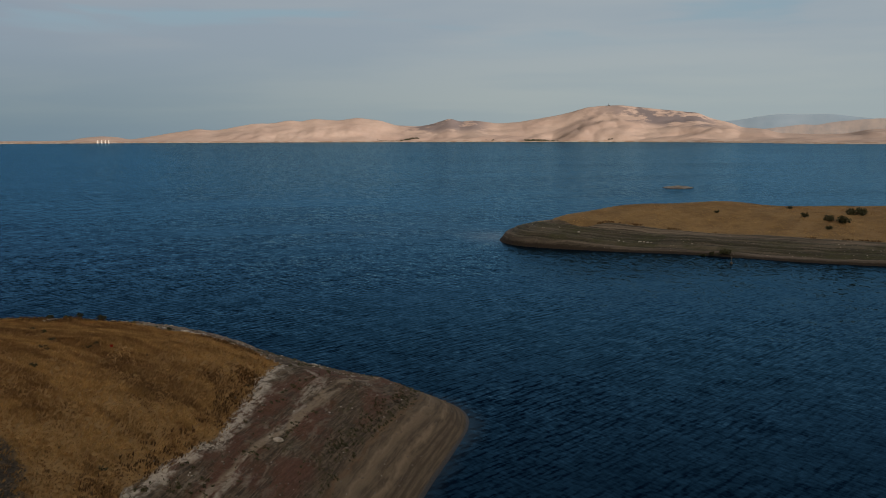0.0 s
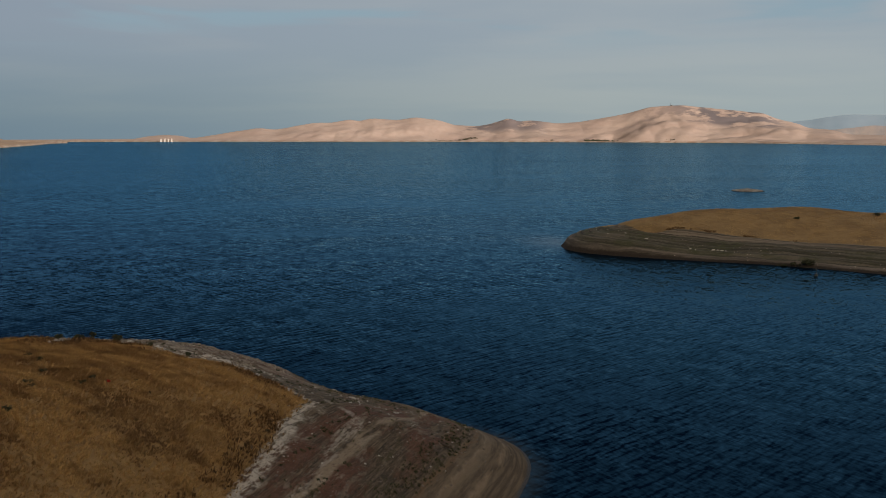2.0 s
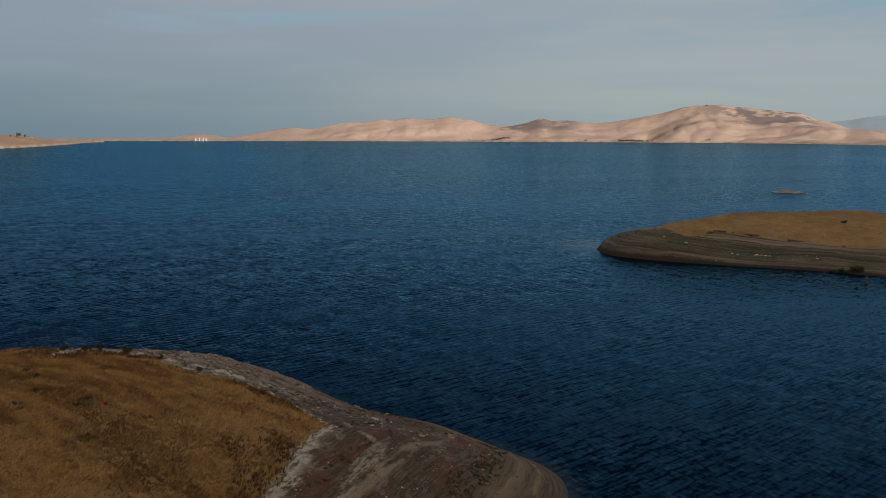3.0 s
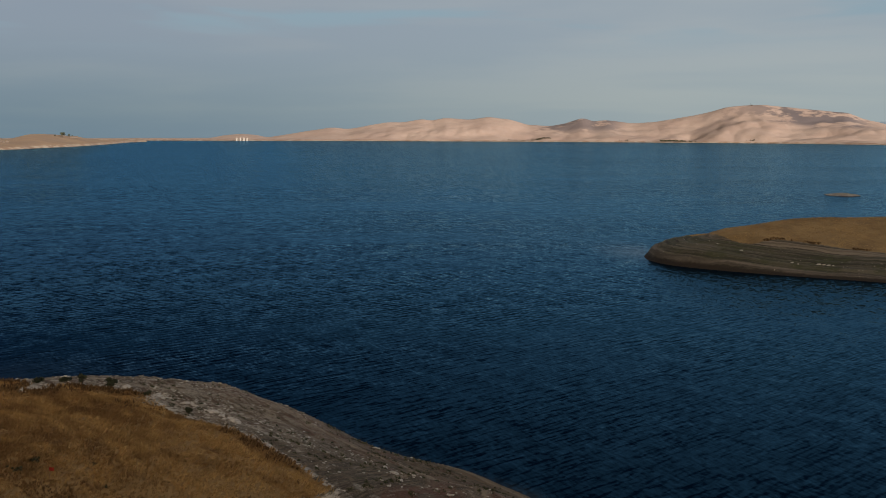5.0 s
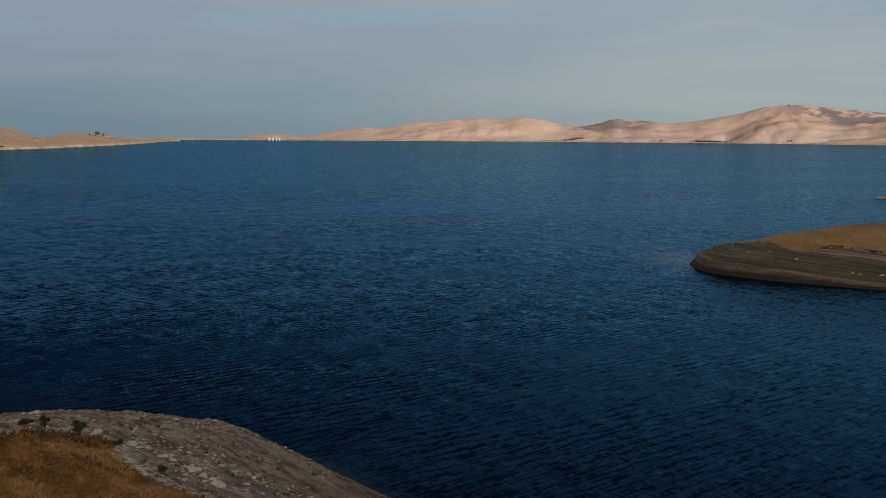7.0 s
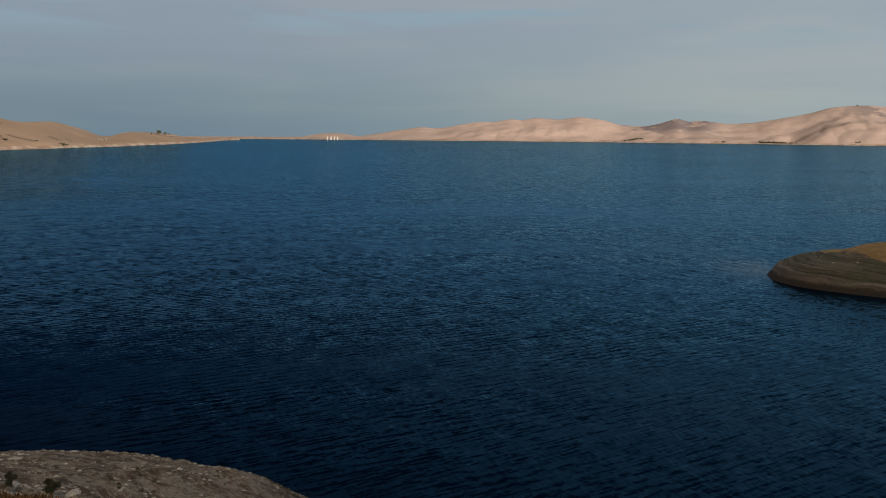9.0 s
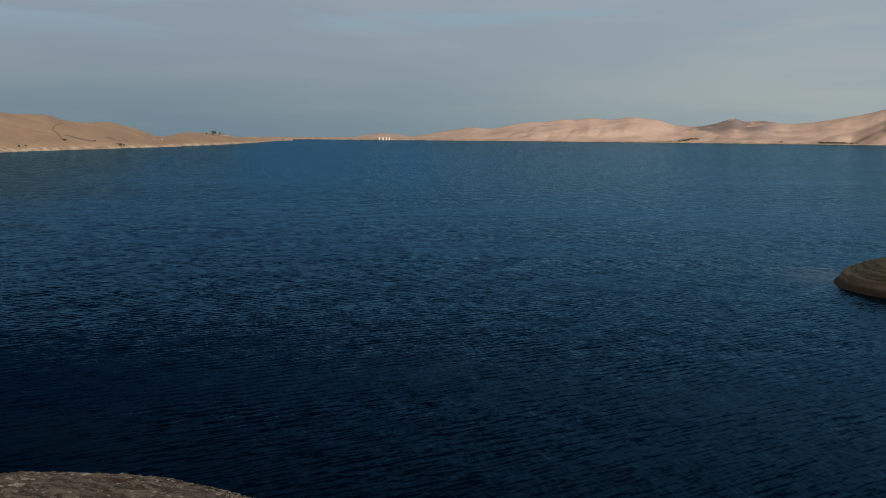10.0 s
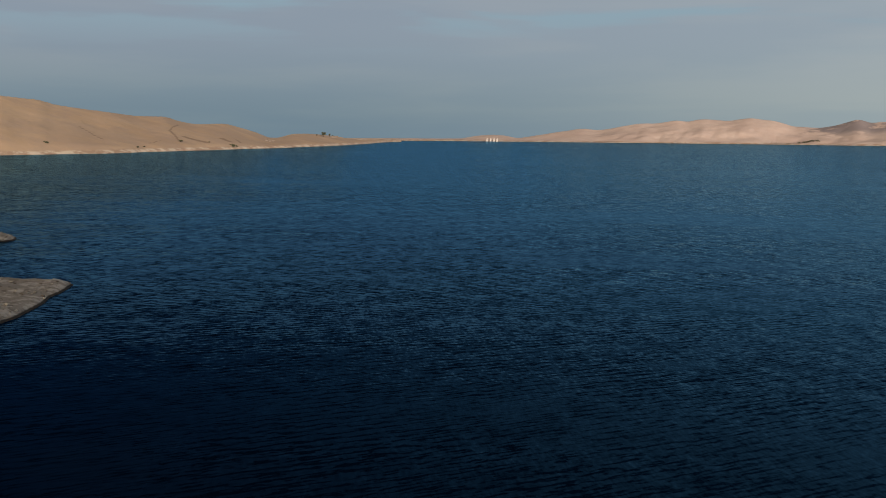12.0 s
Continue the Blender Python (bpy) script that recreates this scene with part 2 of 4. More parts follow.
def water_look(nt, bsdf):
    n = Nodes(nt)

    def field(length, width, turn, detail, rough, distort=0.0):
        """Noise drawn out along turn degrees from the x axis; sizes in metres."""
        co = n.add("ShaderNodeTexCoord")
        mp = n.add("ShaderNodeMapping", Scale=(length, width, 1), Rotation=(0, 0, radians(turn)))
        mp.vector_type = "TEXTURE"
        n.link(co.outputs["Object"], mp.inputs[0])
        return n.noise(1.0, detail, rough, mp.outputs[0], distort)

    def chop(length, turn, distort, scale):
        """Rows of short wind waves, length metres from crest to crest."""
        co = n.add("ShaderNodeTexCoord")
        mp = n.add("ShaderNodeMapping", Scale=(length / 0.314, length / 0.314, 1), Rotation=(0, 0, radians(turn)))
        mp.vector_type = "TEXTURE"
        n.link(co.outputs["Object"], mp.inputs[0])
        w = n.add("ShaderNodeTexWave", Scale=1.0, Distortion=distort, Detail=2.0)
        w.bands_direction = "Y"
        w.inputs["Detail Scale"].default_value = scale
        w.inputs["Detail Roughness"].default_value = 0.62
        n.link(mp.outputs[0], w.inputs["Vector"])
        return w.outputs["Fac"]

    def swing(value, amount):
        return n.math("MULTIPLY", n.math("SUBTRACT", value, 0.5), amount)

    # the slope of the surface down the wind: short waves in rows, chop, groups of waves and gust patches
    patchy = n.span(field(9, 6, 40, 3, 0.6), 0.36, 0.64, 0.15, 1.0)
    rows = n.math("MULTIPLY", swing(chop(0.95, 43, 4.4, 1.5), 0.14), patchy)
    ranks = n.math("MULTIPLY", swing(chop(2.0, 38, 5.6, 1.9), 0.17), n.span(field(26, 14, 30, 3, 0.6), 0.36, 0.64, 0.25, 1.0))
    down = n.math("ADD", rows, ranks)
    down = n.math("ADD", down, swing(field(3.0, 0.55, 42, 2, 0.6, 0.2), 0.50))
    down = n.math("ADD", down, swing(field(4.2, 2.2, 38, 3, 0.66, 0.2), 0.30))
    down = n.math("ADD", down, swing(field(15, 11, 30, 4, 0.66, 0.3), 0.22))
    across = n.math("ADD", swing(field(1.6, 0.6, 118, 2, 0.6, 0.1), 0.42), swing(field(7, 4, 125, 4, 0.7, 0.2), 0.36))
    gust = n.span(field(620, 95, 8, 4, 0.6, 0.5), 0.32, 0.66, 0.62, 1.12)
    drift = n.span(field(130, 42, 18, 4, 0.62, 0.6), 0.34, 0.66, 0.74, 1.18)
    gust = n.math("MULTIPLY", n.math("MULTIPLY", gust, drift), n.math("MULTIPLY", n.span(n.attribute("calm_sheen"), 0.0, 1.0, 1.0, 0.2), n.attribute("fetch")))
    # long gentle backs, short steep fronts towards the south shore
    down = n.math("MAXIMUM", n.math("MULTIPLY", down, 1.8), n.math("MULTIPLY", down, 0.28))
    down, across = n.math("MULTIPLY", down, gust), n.math("MULTIPLY", across, gust)
    c, s = math.cos(radians(40)), math.sin(radians(40))
    lean = n.add("ShaderNodeCombineXYZ", Z=1.0)
    n.link(n.math("ADD", n.math("MULTIPLY", down, s), n.math("MULTIPLY", across, -c)), lean.inputs["X"])
    n.link(n.math("ADD", n.math("MULTIPLY", down, -c), n.math("MULTIPLY", across, -s)), lean.inputs["Y"])
    unit = n.add("ShaderNodeVectorMath")
    unit.operation = "NORMALIZE"
    n.link(lean.outputs[0], unit.inputs[0])
    normal = unit.outputs[0]
    tone = field(160, 60, 20, 3, 0.5)
    body = n.add("ShaderNodeBsdfDiffuse")
    deep = n.ramp(tone, [(0.3, (0.0003, 0.0035, 0.0115)), (0.7, (0.0005, 0.0052, 0.0162))])
    n.link(n.mix(n.attribute("shallow"), deep, (0.050, 0.062, 0.066)), body.inputs["Color"])
    gloss = n.add("ShaderNodeBsdfGlossy", Roughness=0.08)
    # calm patches get a lighter gloss colour, which paints in their bright sheen
    n.link(n.mix(n.attribute("calm_sheen"), (0.230, 0.515, 0.765), (0.66, 0.80, 0.92)), gloss.inputs["Color"])
    fresnel = n.add("ShaderNodeFresnel", IOR=1.15)
    for node in (gloss, body, fresnel):
        n.link(normal, node.inputs["Normal"])
    both = n.add("ShaderNodeMixShader")
    n.link(fresnel.outputs[0], both.inputs[0])
    n.link(body.outputs[0], both.inputs[1])
    n.link(gloss.outputs[0], both.inputs[2])
    nt.nodes.remove(bsdf)
    n.link(both.outputs[0], nt.nodes["Material Output"].inputs["Surface"])


def near_ground_look(nt, bsdf):
    n = Nodes(nt)
    d, u = n.attribute("inland"), n.attribute("along")

    def strand(across, length, detail=5, rough=0.65, distort=0.0):
        """Noise drawn out along the old water lines; sizes in metres."""
        vec = n.add("ShaderNodeCombineXYZ")
        n.link(n.math("DIVIDE", d, across), vec.inputs[0])
        n.link(n.math("DIVIDE", u, length), vec.inputs[1])
        return n.noise(1.0, detail, rough, vec.outputs[0], distort)

    fine, grit, blotch = n.noise(7.0, 5, 0.7), n.noise(1.7, 5, 0.68), n.noise(0.32, 4, 0.6)
    thin, wide, hair = strand(0.28, 5.0), strand(1.1, 9.0), strand(0.13, 2.2, 4, 0.7)
    dw = n.math("ADD", d, n.math("MULTIPLY", n.math("SUBTRACT", blotch, 0.5), 1.6))

    def band(lo, hi, soft=0.35, v=None):
        v = v or dw
        return n.math("MULTIPLY", n.span(v, lo - soft, lo + soft), n.span(v, hi + soft, hi - soft))

    # tan silt by the water, with a pale worn lane and broken ruts
    sand = n.mix(n.span(thin, 0.38, 0.62), (0.115, 0.087, 0.059), (0.205, 0.158, 0.110))
    sand = n.mix(n.math("MULTIPLY", n.span(hair, 0.54, 0.64), 0.45), sand, (0.085, 0.062, 0.041))
    sand = n.mix(n.math("MULTIPLY", n.span(fine, 0.5, 0.75), 0.5), sand, (0.33, 0.255, 0.18))
    sand = n.mix(n.math("MULTIPLY", band(4.6, 5.6, 0.5), 0.6), sand, (0.31, 0.25, 0.185))
    sand = n.mix(n.math("MULTIPLY", band(2.9, 3.4, 0.4), n.span(wide, 0.4, 0.55)), sand, (0.35, 0.275, 0.20))
    sand = n.mix(n.math("MULTIPLY", band(5.25, 5.45, 0.16), n.span(thin, 0.3, 0.6, 0.3, 1.0)), sand, (0.33, 0.265, 0.195))
    sand = n.mix(n.math("MULTIPLY", band(3.9, 4.0, 0.14), n.span(wide, 0.42, 0.58, 0.0, 0.7)), sand, (0.09, 0.064, 0.042))
    for lo, hi in ((1.55, 1.75), (2.2, 2.4), (0.9, 1.0)):
        sand = n.mix(n.math("MULTIPLY", band(lo, hi, 0.14, d), n.span(thin, 0.36, 0.56, 0.1, 0.85)), sand, (0.062, 0.044, 0.029))
    sand = n.mix(n.math("MULTIPLY", band(6.4, 6.7, 0.3), 0.7), sand, (0.25, 0.148, 0.080))
    # mottled weedy slope
    slope = n.mix(n.span(thin, 0.40, 0.60), (0.056, 0.043, 0.030), (0.165, 0.126, 0.091))
    slope = n.mix(n.math("MULTIPLY", n.span(hair, 0.52, 0.62), 0.6), slope, (0.036, 0.029, 0.019))
    slope = n.mix(n.math("MULTIPLY", n.span(hair, 0.45, 0.36), 0.6), slope, (0.30, 0.245, 0.185))
    slope = n.mix(n.math("MULTIPLY", n.span(grit, 0.52, 0.66), 0.55), slope, (0.26, 0.21, 0.155))
    slope = n.mix(n.math("MULTIPLY", n.span(strand(0.9, 3.0), 0.52, 0.62), n.span(grit, 0.62, 0.42)), slope, (0.066, 0.066, 0.028))
    red = n.math("MULTIPLY", n.span(strand(3.6, 12.0, 6, 0.68), 0.45, 0.56), n.span(fine, 0.28, 0.54))
    slope = n.mix(n.math("MULTIPLY", red, n.math("MULTIPLY", band(8.0, 18.0, 1.0), 0.72)), slope, (0.160, 0.056, 0.036))
    path = n.math("MULTIPLY", band(12.5, 13.6, 0.3), n.span(strand(1.2, 8.0, 5), 0.40, 0.52))
    slope = n.mix(n.math("MULTIPLY", path, n.span(grit, 0.25, 0.55, 0.5, 1.0)), slope, (0.36, 0.30, 0.235))
    slope = n.mix(n.math("MULTIPLY", n.span(fine, 0.55, 0.66), 0.5), slope, (0.26, 0.21, 0.158))
    slope = n.mix(n.math("MULTIPLY", n.span(fine, 0.46, 0.34), 0.6), slope, (0.052, 0.040, 0.024))
    col = n.mix(n.span(dw, 6.3, 7.3), sand, slope)
    # bleached gravel, broken along the contour; more of it round the point
    pale = n.math("MULTIPLY", n.span(strand(1.3, 5.0, 6, 0.7), 0.54, 0.62), n.span(dw, 8, 12))
    more = n.math("MULTIPLY", n.attribute("stony"), n.math("MULTIPLY", n.span(strand(1.5, 4.0, 6, 0.72, 0.6), 0.43, 0.55), n.span(grit, 0.32, 0.54, 0.3, 1.0)))
    pale = n.math("MULTIPLY", n.math("MAXIMUM", n.math("MULTIPLY", pale, 0.5), more), n.span(fine, 0.30, 0.56, 0.15, 1.0))
    col = n.mix(n.math("MULTIPLY", n.attribute("stony"), n.span(strand(2.4, 7.0, 5), 0.44, 0.56, 0.0, 0.7)), col, (0.160, 0.104, 0.076))
    col = n.mix(pale, col, (0.43, 0.392, 0.345))
    # white dust and chips along the foot of the grass, and a second trail of them below it
    near_edge = n.math("ADD", n.attribute("edge"), n.math("MULTIPLY", n.math("SUBTRACT", n.noise(0.5, 4, 0.65), 0.5), 2.6))
    line = n.math("MULTIPLY", n.span(near_edge, 1.7, 0.8), n.span(near_edge, -0.6, 0.2))
    trail = n.math("MULTIPLY", n.span(near_edge, 5.6, 5.0), n.span(near_edge, 3.7, 4.3))
    line = n.math("MAXIMUM", line, n.math("MULTIPLY", trail, n.span(strand(1.6, 9.0, 4), 0.44, 0.56, 0.0, 0.55)))
    line = n.math("MULTIPLY", line, n.math("MULTIPLY", n.span(strand(0.55, 2.4, 5, 0.7), 0.41, 0.54), n.span(grit, 0.32, 0.52, 0.3, 1.0)))
    col = n.mix(line, col, (0.66, 0.63, 0.60))
    col = n.mix(1.0, col, (0.94, 0.885, 0.79), "MULTIPLY")
    # soil under the grass
    soil = n.mix(grit, (0.25, 0.150, 0.060), (0.45, 0.288, 0.115))
    cover = n.math("ADD", n.attribute("grass"), n.math("MULTIPLY", n.math("SUBTRACT", grit, 0.5), 0.9))
    col = n.mix(n.span(cover, 0.40, 0.62), col, soil)
    # dark bare gravel cut on the upper slope
    col = n.mix(n.attribute("cut"), col, n.mix(n.span(fine, 0.35, 0.7), (0.024, 0.020, 0.015), (0.098, 0.080, 0.060)))
    # wet rim
    rim = n.span(n.math("ADD", d, n.math("MULTIPLY", grit, 0.5)), 0.85, 0.40)
    col = n.mix(rim, col, (0.040, 0.028, 0.018))
    n.link(col, bsdf.inputs["Base Color"])
    n.link(n.span(rim, 0, 1, 0.94, 0.5), bsdf.inputs["Roughness"])
    n.bump(n.math("ADD", n.math("MULTIPLY", fine, 0.6), n.math("ADD", grit, n.math("MULTIPLY", thin, 0.6))), 1.0, 0.25, bsdf)


def east_ground_look(nt, bsdf):
    n = Nodes(nt)
    d = n.attribute("inland")
    wob = n.noise(0.08, 4, 0.6)
    fine, grit = n.noise(1.6, 6, 0.7), n.noise(0.35, 5, 0.6)
    vec = n.add("ShaderNodeCombineXYZ")
    n.link(n.math("ADD", d, n.math("MULTIPLY", wob, 4.0)), vec.inputs[0])
    n.link(n.math("MULTIPLY", n.attribute("along"), 0.035), vec.inputs[1])
    terrace = n.noise(0.55, 5, 0.7, vec.outputs[0])
    sand = n.mix(n.span(terrace, 0.40, 0.60), (0.080, 0.069, 0.056), (0.205, 0.176, 0.146))
    flat = n.mix(n.span(terrace, 0.41, 0.59), (0.048, 0.046, 0.028), (0.155, 0.136, 0.102))
    flat = n.mix(n.math("MULTIPLY", n.span(wob, 0.42, 0.56), n.span(grit, 0.40, 0.60, 0.35, 0.95)), flat, (0.066, 0.072, 0.034))
    flat = n.mix(n.math("MULTIPLY", n.span(fine, 0.60, 0.70), n.span(grit, 0.46, 0.56)), flat, (0.33, 0.29, 0.24))
    # dark risers of the old water lines
    step = n.math("SINE", n.math("MULTIPLY", n.math("ADD", d, n.math("MULTIPLY", n.math("SUBTRACT", wob, 0.5), 3.0)), 2.1))
    riser = n.math("MULTIPLY", n.span(step, 0.62, 0.98), n.span(n.noise(0.10, 5, 0.65), 0.40, 0.56, 0.15, 0.85))
    dj = n.math("ADD", d, n.math("MULTIPLY", n.math("SUBTRACT", wob, 0.5), 5.0))
    col = n.mix(n.span(dj, 2.0, 3.4), sand, flat)
    upper = n.mix(n.span(terrace, 0.40, 0.62), (0.105, 0.088, 0.066), (0.25, 0.212, 0.168))
    col = n.mix(n.span(dj, 17.0, 19.5), col, upper)
    col = n.mix(riser, col, (0.038, 0.033, 0.024))
    soil = n.mix(n.span(n.noise(0.12, 6, 0.66), 0.3, 0.72), (0.22, 0.145, 0.064), (0.38, 0.262, 0.122))
    grass = n.attribute("grass")
    col = n.mix(n.span(n.math("ADD", grass, n.math("MULTIPLY", n.math("SUBTRACT", fine, 0.5), 0.7)), 0.4, 0.6), col, soil)
    col = n.mix(n.span(n.math("ADD", d, n.math("MULTIPLY", fine, 0.8)), 1.7, 1.0), col, (0.030, 0.023, 0.018))
    n.link(col, bsdf.inputs["Base Color"])
    bsdf.inputs["Roughness"].default_value = 0.93
    n.bump(n.math("ADD", fine, grit), 0.8, 0.5, bsdf)


def spit_look(nt, bsdf):
    n = Nodes(nt)
    d = n.attribute("inland")
    fine, grit = n.noise(2.2, 6, 0.7), n.noise(0.22, 5, 0.65)
    col = n.mix(fine, (0.19, 0.165, 0.138), (0.40, 0.362, 0.318))
    col = n.mix(n.math("MULTIPLY", n.span(grit, 0.50, 0.60), 0.8), col, (0.54, 0.50, 0.455))
    col = n.mix(n.math("MULTIPLY", n.span(n.noise(0.5, 4), 0.55, 0.65), 0.6), col, (0.105, 0.08, 0.055))
    col = n.mix(n.span(n.math("ADD", d, n.math("MULTIPLY", fine, 0.5)), 0.95, 0.6), col, (0.030, 0.022, 0.016))
    n.link(col, bsdf.inputs["Base Color"])
    bsdf.inputs["Roughness"].default_value = 0.93
    n.bump(n.math("ADD", fine, grit), 0.9, 0.35, bsdf)


def dry_hill_look(scrub, low=(0.39, 0.30, 0.262), high=(0.46, 0.37, 0.325), shore=(0.47, 0.40, 0.335)):
    def build(nt, bsdf):
        n = Nodes(nt)
        z = n.attribute("rise")
        big, fine = n.noise(0.0045, 6, 0.6), n.noise(0.03, 5, 0.65)
        col = n.mix(n.span(big, 0.3, 0.7), low, high)
        col = n.mix(n.math("MULTIPLY", n.span(fine, 0.35, 0.75), 0.35), col, (0.37, 0.275, 0.22))
        # patches of scrub, their grey cooled to put distance haze into the colour
        bare = n.math("MULTIPLY", n.attribute("scrub"), n.span(n.noise(0.0075, 5, 0.62), 0.42, 0.53))
        col = n.mix(n.math("MULTIPLY", bare, scrub), col, (0.105, 0.100, 0.120))
        col = n.mix(n.span(n.math("ADD", z, n.math("MULTIPLY", fine, 5.0)), 9.0, 6.0), col, shore)
        rim = n.span(n.math("ADD", z, n.math("MULTIPLY", n.noise(0.022, 5, 0.7), 9.0)), 11.5, 9.5)
        col = n.mix(n.math("MULTIPLY", rim, n.span(n.noise(0.035, 5, 0.7), 0.42, 0.56)), col, (0.31, 0.215, 0.148))
        # brown of the cut track; the same colour paints the gully shadows
        col = n.mix(n.math("MULTIPLY", n.attribute("track"), 0.9), col, (0.20, 0.135, 0.085))
        n.link(col, bsdf.inputs["Base Color"])
        bsdf.inputs["Roughness"].default_value = 0.95
        n.bump(n.noise(0.014, 4, 0.6), 0.4, 6.0, bsdf)
    return build


def plain_look(lo, hi, scale, rough=0.9, bump=0.02, detail=5):
    def build(nt, bsdf):
        n = Nodes(nt)
        a = n.noise(scale, detail, 0.65)
        n.link(n.mix(n.span(a, 0.3, 0.7), lo, hi), bsdf.inputs["Base Color"])
        bsdf.inputs["Roughness"].default_value = rough
        if bump:
            n.bump(a, 0.8, bump, bsdf)
    return build


def grass_look(nt, bsdf):
    n = Nodes(nt)
    g = n.add("ShaderNodeNewGeometry")
    co = n.add("ShaderNodeTexCoord")
    mp = n.add("ShaderNodeMapping", Scale=(9, 3.0, 3), Rotation=(0, 0, radians(-42)))
    mp.vector_type = "TEXTURE"
    n.link(co.outputs["Object"], mp.inputs[0])
    patch = n.noise(1.0, 4, 0.55, mp.outputs[0], 0.9)
    col = n.mix(n.span(patch, 0.38, 0.60), (0.330, 0.200, 0.084), (0.61, 0.415, 0.185))
    col = n.mix(n.math("MULTIPLY", g.outputs["Random Per Island"], 0.16), col, (0.72, 0.52, 0.26))
    dark = n.span(n.noise(0.19, 4, 0.58, None, 0.5), 0.50, 0.66)
    col = n.mix(n.math("MULTIPLY", dark, 0.6), col, (0.17, 0.092, 0.040))
    worn = n.span(n.noise(0.085, 5, 0.62, None, 0.5), 0.51, 0.62)
    col = n.mix(n.math("MULTIPLY", worn, 0.5), col, (0.23, 0.138, 0.068))
    n.link(col, bsdf.inputs["Base Color"])
    bsdf.inputs["Roughness"].default_value = 0.8


def rubble_look(nt, bsdf):
    n = Nodes(nt)
    g = n.add("ShaderNodeNewGeometry")
    a = n.noise(3.0, 5, 0.65)
    col = n.ramp(g.outputs["Random Per Island"], [(0.0, (0.11, 0.086, 0.062)), (0.35, (0.24, 0.20, 0.16)), (0.6, (0.42, 0.38, 0.33)), (1.0, (0.62, 0.58, 0.51))])
    n.link(n.mix(n.math("MULTIPLY", n.span(a, 0.4, 0.7), 0.4), col, (0.20, 0.16, 0.125)), bsdf.inputs["Base Color"])
    bsdf.inputs["Roughness"].default_value = 0.93
    n.bump(a, 0.8, 0.05, bsdf)


MAT = {
    "rubble": material("broken_rock", rubble_look),
    "water": material("lake_water", water_look),
    "near": material("shore_soil", near_ground_look),
    "east": material("headland_soil", east_ground_look),
    "spit": material("pale_shore_rock", spit_look),
    "hill": material("dry_grass_hill", dry_hill_look(0.85)),
    "hill_left": material("dry_grass_slope", dry_hill_look(0.45, (0.345, 0.240, 0.152), (0.405, 0.293, 0.190), (0.50, 0.42, 0.33))),
    # blue-grey of the distance haze, painted into the base colour
    "mountain": material("hazed_mountain", plain_look((0.165, 0.245, 0.335), (0.20, 0.275, 0.36), 0.004, 1.0, 0)),
    # dry hill tan greyed in the colour to stand for haze
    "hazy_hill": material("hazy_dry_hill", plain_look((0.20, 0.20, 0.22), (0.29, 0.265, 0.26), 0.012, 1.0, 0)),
    "red_cloth": material("red_cloth", plain_look((0.42, 0.035, 0.025), (0.58, 0.06, 0.04), 6.0, 0.8, 0)),
    "bed": material("lake_bed", plain_look((0.10, 0.085, 0.06), (0.16, 0.13, 0.1), 0.05)),
    "grass": material("dry_grass", grass_look),
    "rock": material("bleached_rock", plain_look((0.36, 0.33, 0.30), (0.66, 0.62, 0.57), 3.0, 0.9, 0.05)),
    "stone": material("brown_stone", plain_look((0.13, 0.10, 0.078), (0.24, 0.20, 0.165), 4.0, 0.9, 0.04)),
    "gravel": material("dark_gravel", plain_look((0.045, 0.038, 0.029), (0.115, 0.096, 0.074), 2.0, 0.95, 0.03)),
    "stubble": material("dry_stubble", plain_look((0.085, 0.048, 0.022), (0.20, 0.115, 0.048), 1.2, 0.85, 0)),
    "weed": material("shore_weed", plain_look((0.036, 0.044, 0.017), (0.090, 0.090, 0.038), 2.0, 0.8, 0)),
    "leaf": material("bush_leaf", plain_look((0.026, 0.032, 0.013), (0.070, 0.076, 0.034), 2.5, 0.7, 0)),
    "bark": material("grey_bark", plain_look((0.055, 0.042, 0.03), (0.12, 0.095, 0.07), 8.0, 0.9, 0.01)),
    "concrete": material("pale_concrete", plain_look((0.36, 0.33, 0.30), (0.47, 0.44, 0.41), 0.08, 0.8, 0)),
    "steel": material("painted_steel", plain_look((0.05, 0.055, 0.06), (0.11, 0.11, 0.11), 3.0, 0.5, 0)),
}


# ---- mesh helpers ----
def mesh_from(name, verts, faces, mat, smooth_shade=True):
    me = bpy.data.meshes.new(name)
    verts, faces = np.asarray(verts, np.float32), np.asarray(faces, np.int32)
    k = faces.shape[1]
    me.vertices.add(len(verts))
    me.vertices.foreach_set("co", verts.ravel())
    me.loops.add(faces.size)
    me.loops.foreach_set("vertex_index", faces.ravel())
    me.polygons.add(len(faces))
    me.polygons.foreach_set("loop_start", np.arange(0, faces.size, k, dtype=np.int32))
    me.polygons.foreach_set("use_smooth", np.full(len(faces), smooth_shade))
    me.update(calc_edges=True)
    me.validate()
    me.materials.append(mat)
    return me


def store(me, name, values):
    me.attributes.new(name, "FLOAT", "POINT").data.foreach_set("value", np.asarray(values, np.float32).ravel())


def sheet(name, xs, ys, height, mat, **layers):
    """A ground sheet over the grid xs, ys; height and layers are arrays of that grid."""
    nx, ny = len(xs), len(ys)
    X, Y = np.meshgrid(xs, ys)
    verts = np.stack([X, Y, height], -1).reshape(-1, 3)
    i = (np.arange(ny - 1)[:, None] * nx + np.arange(nx - 1)[None]).ravel()
    me = mesh_from(name, verts, np.stack([i, i + 1, i + 1 + nx, i + nx], 1), mat)
    for key, v in layers.items():
        store(me, key, v)
    return new(name, me)


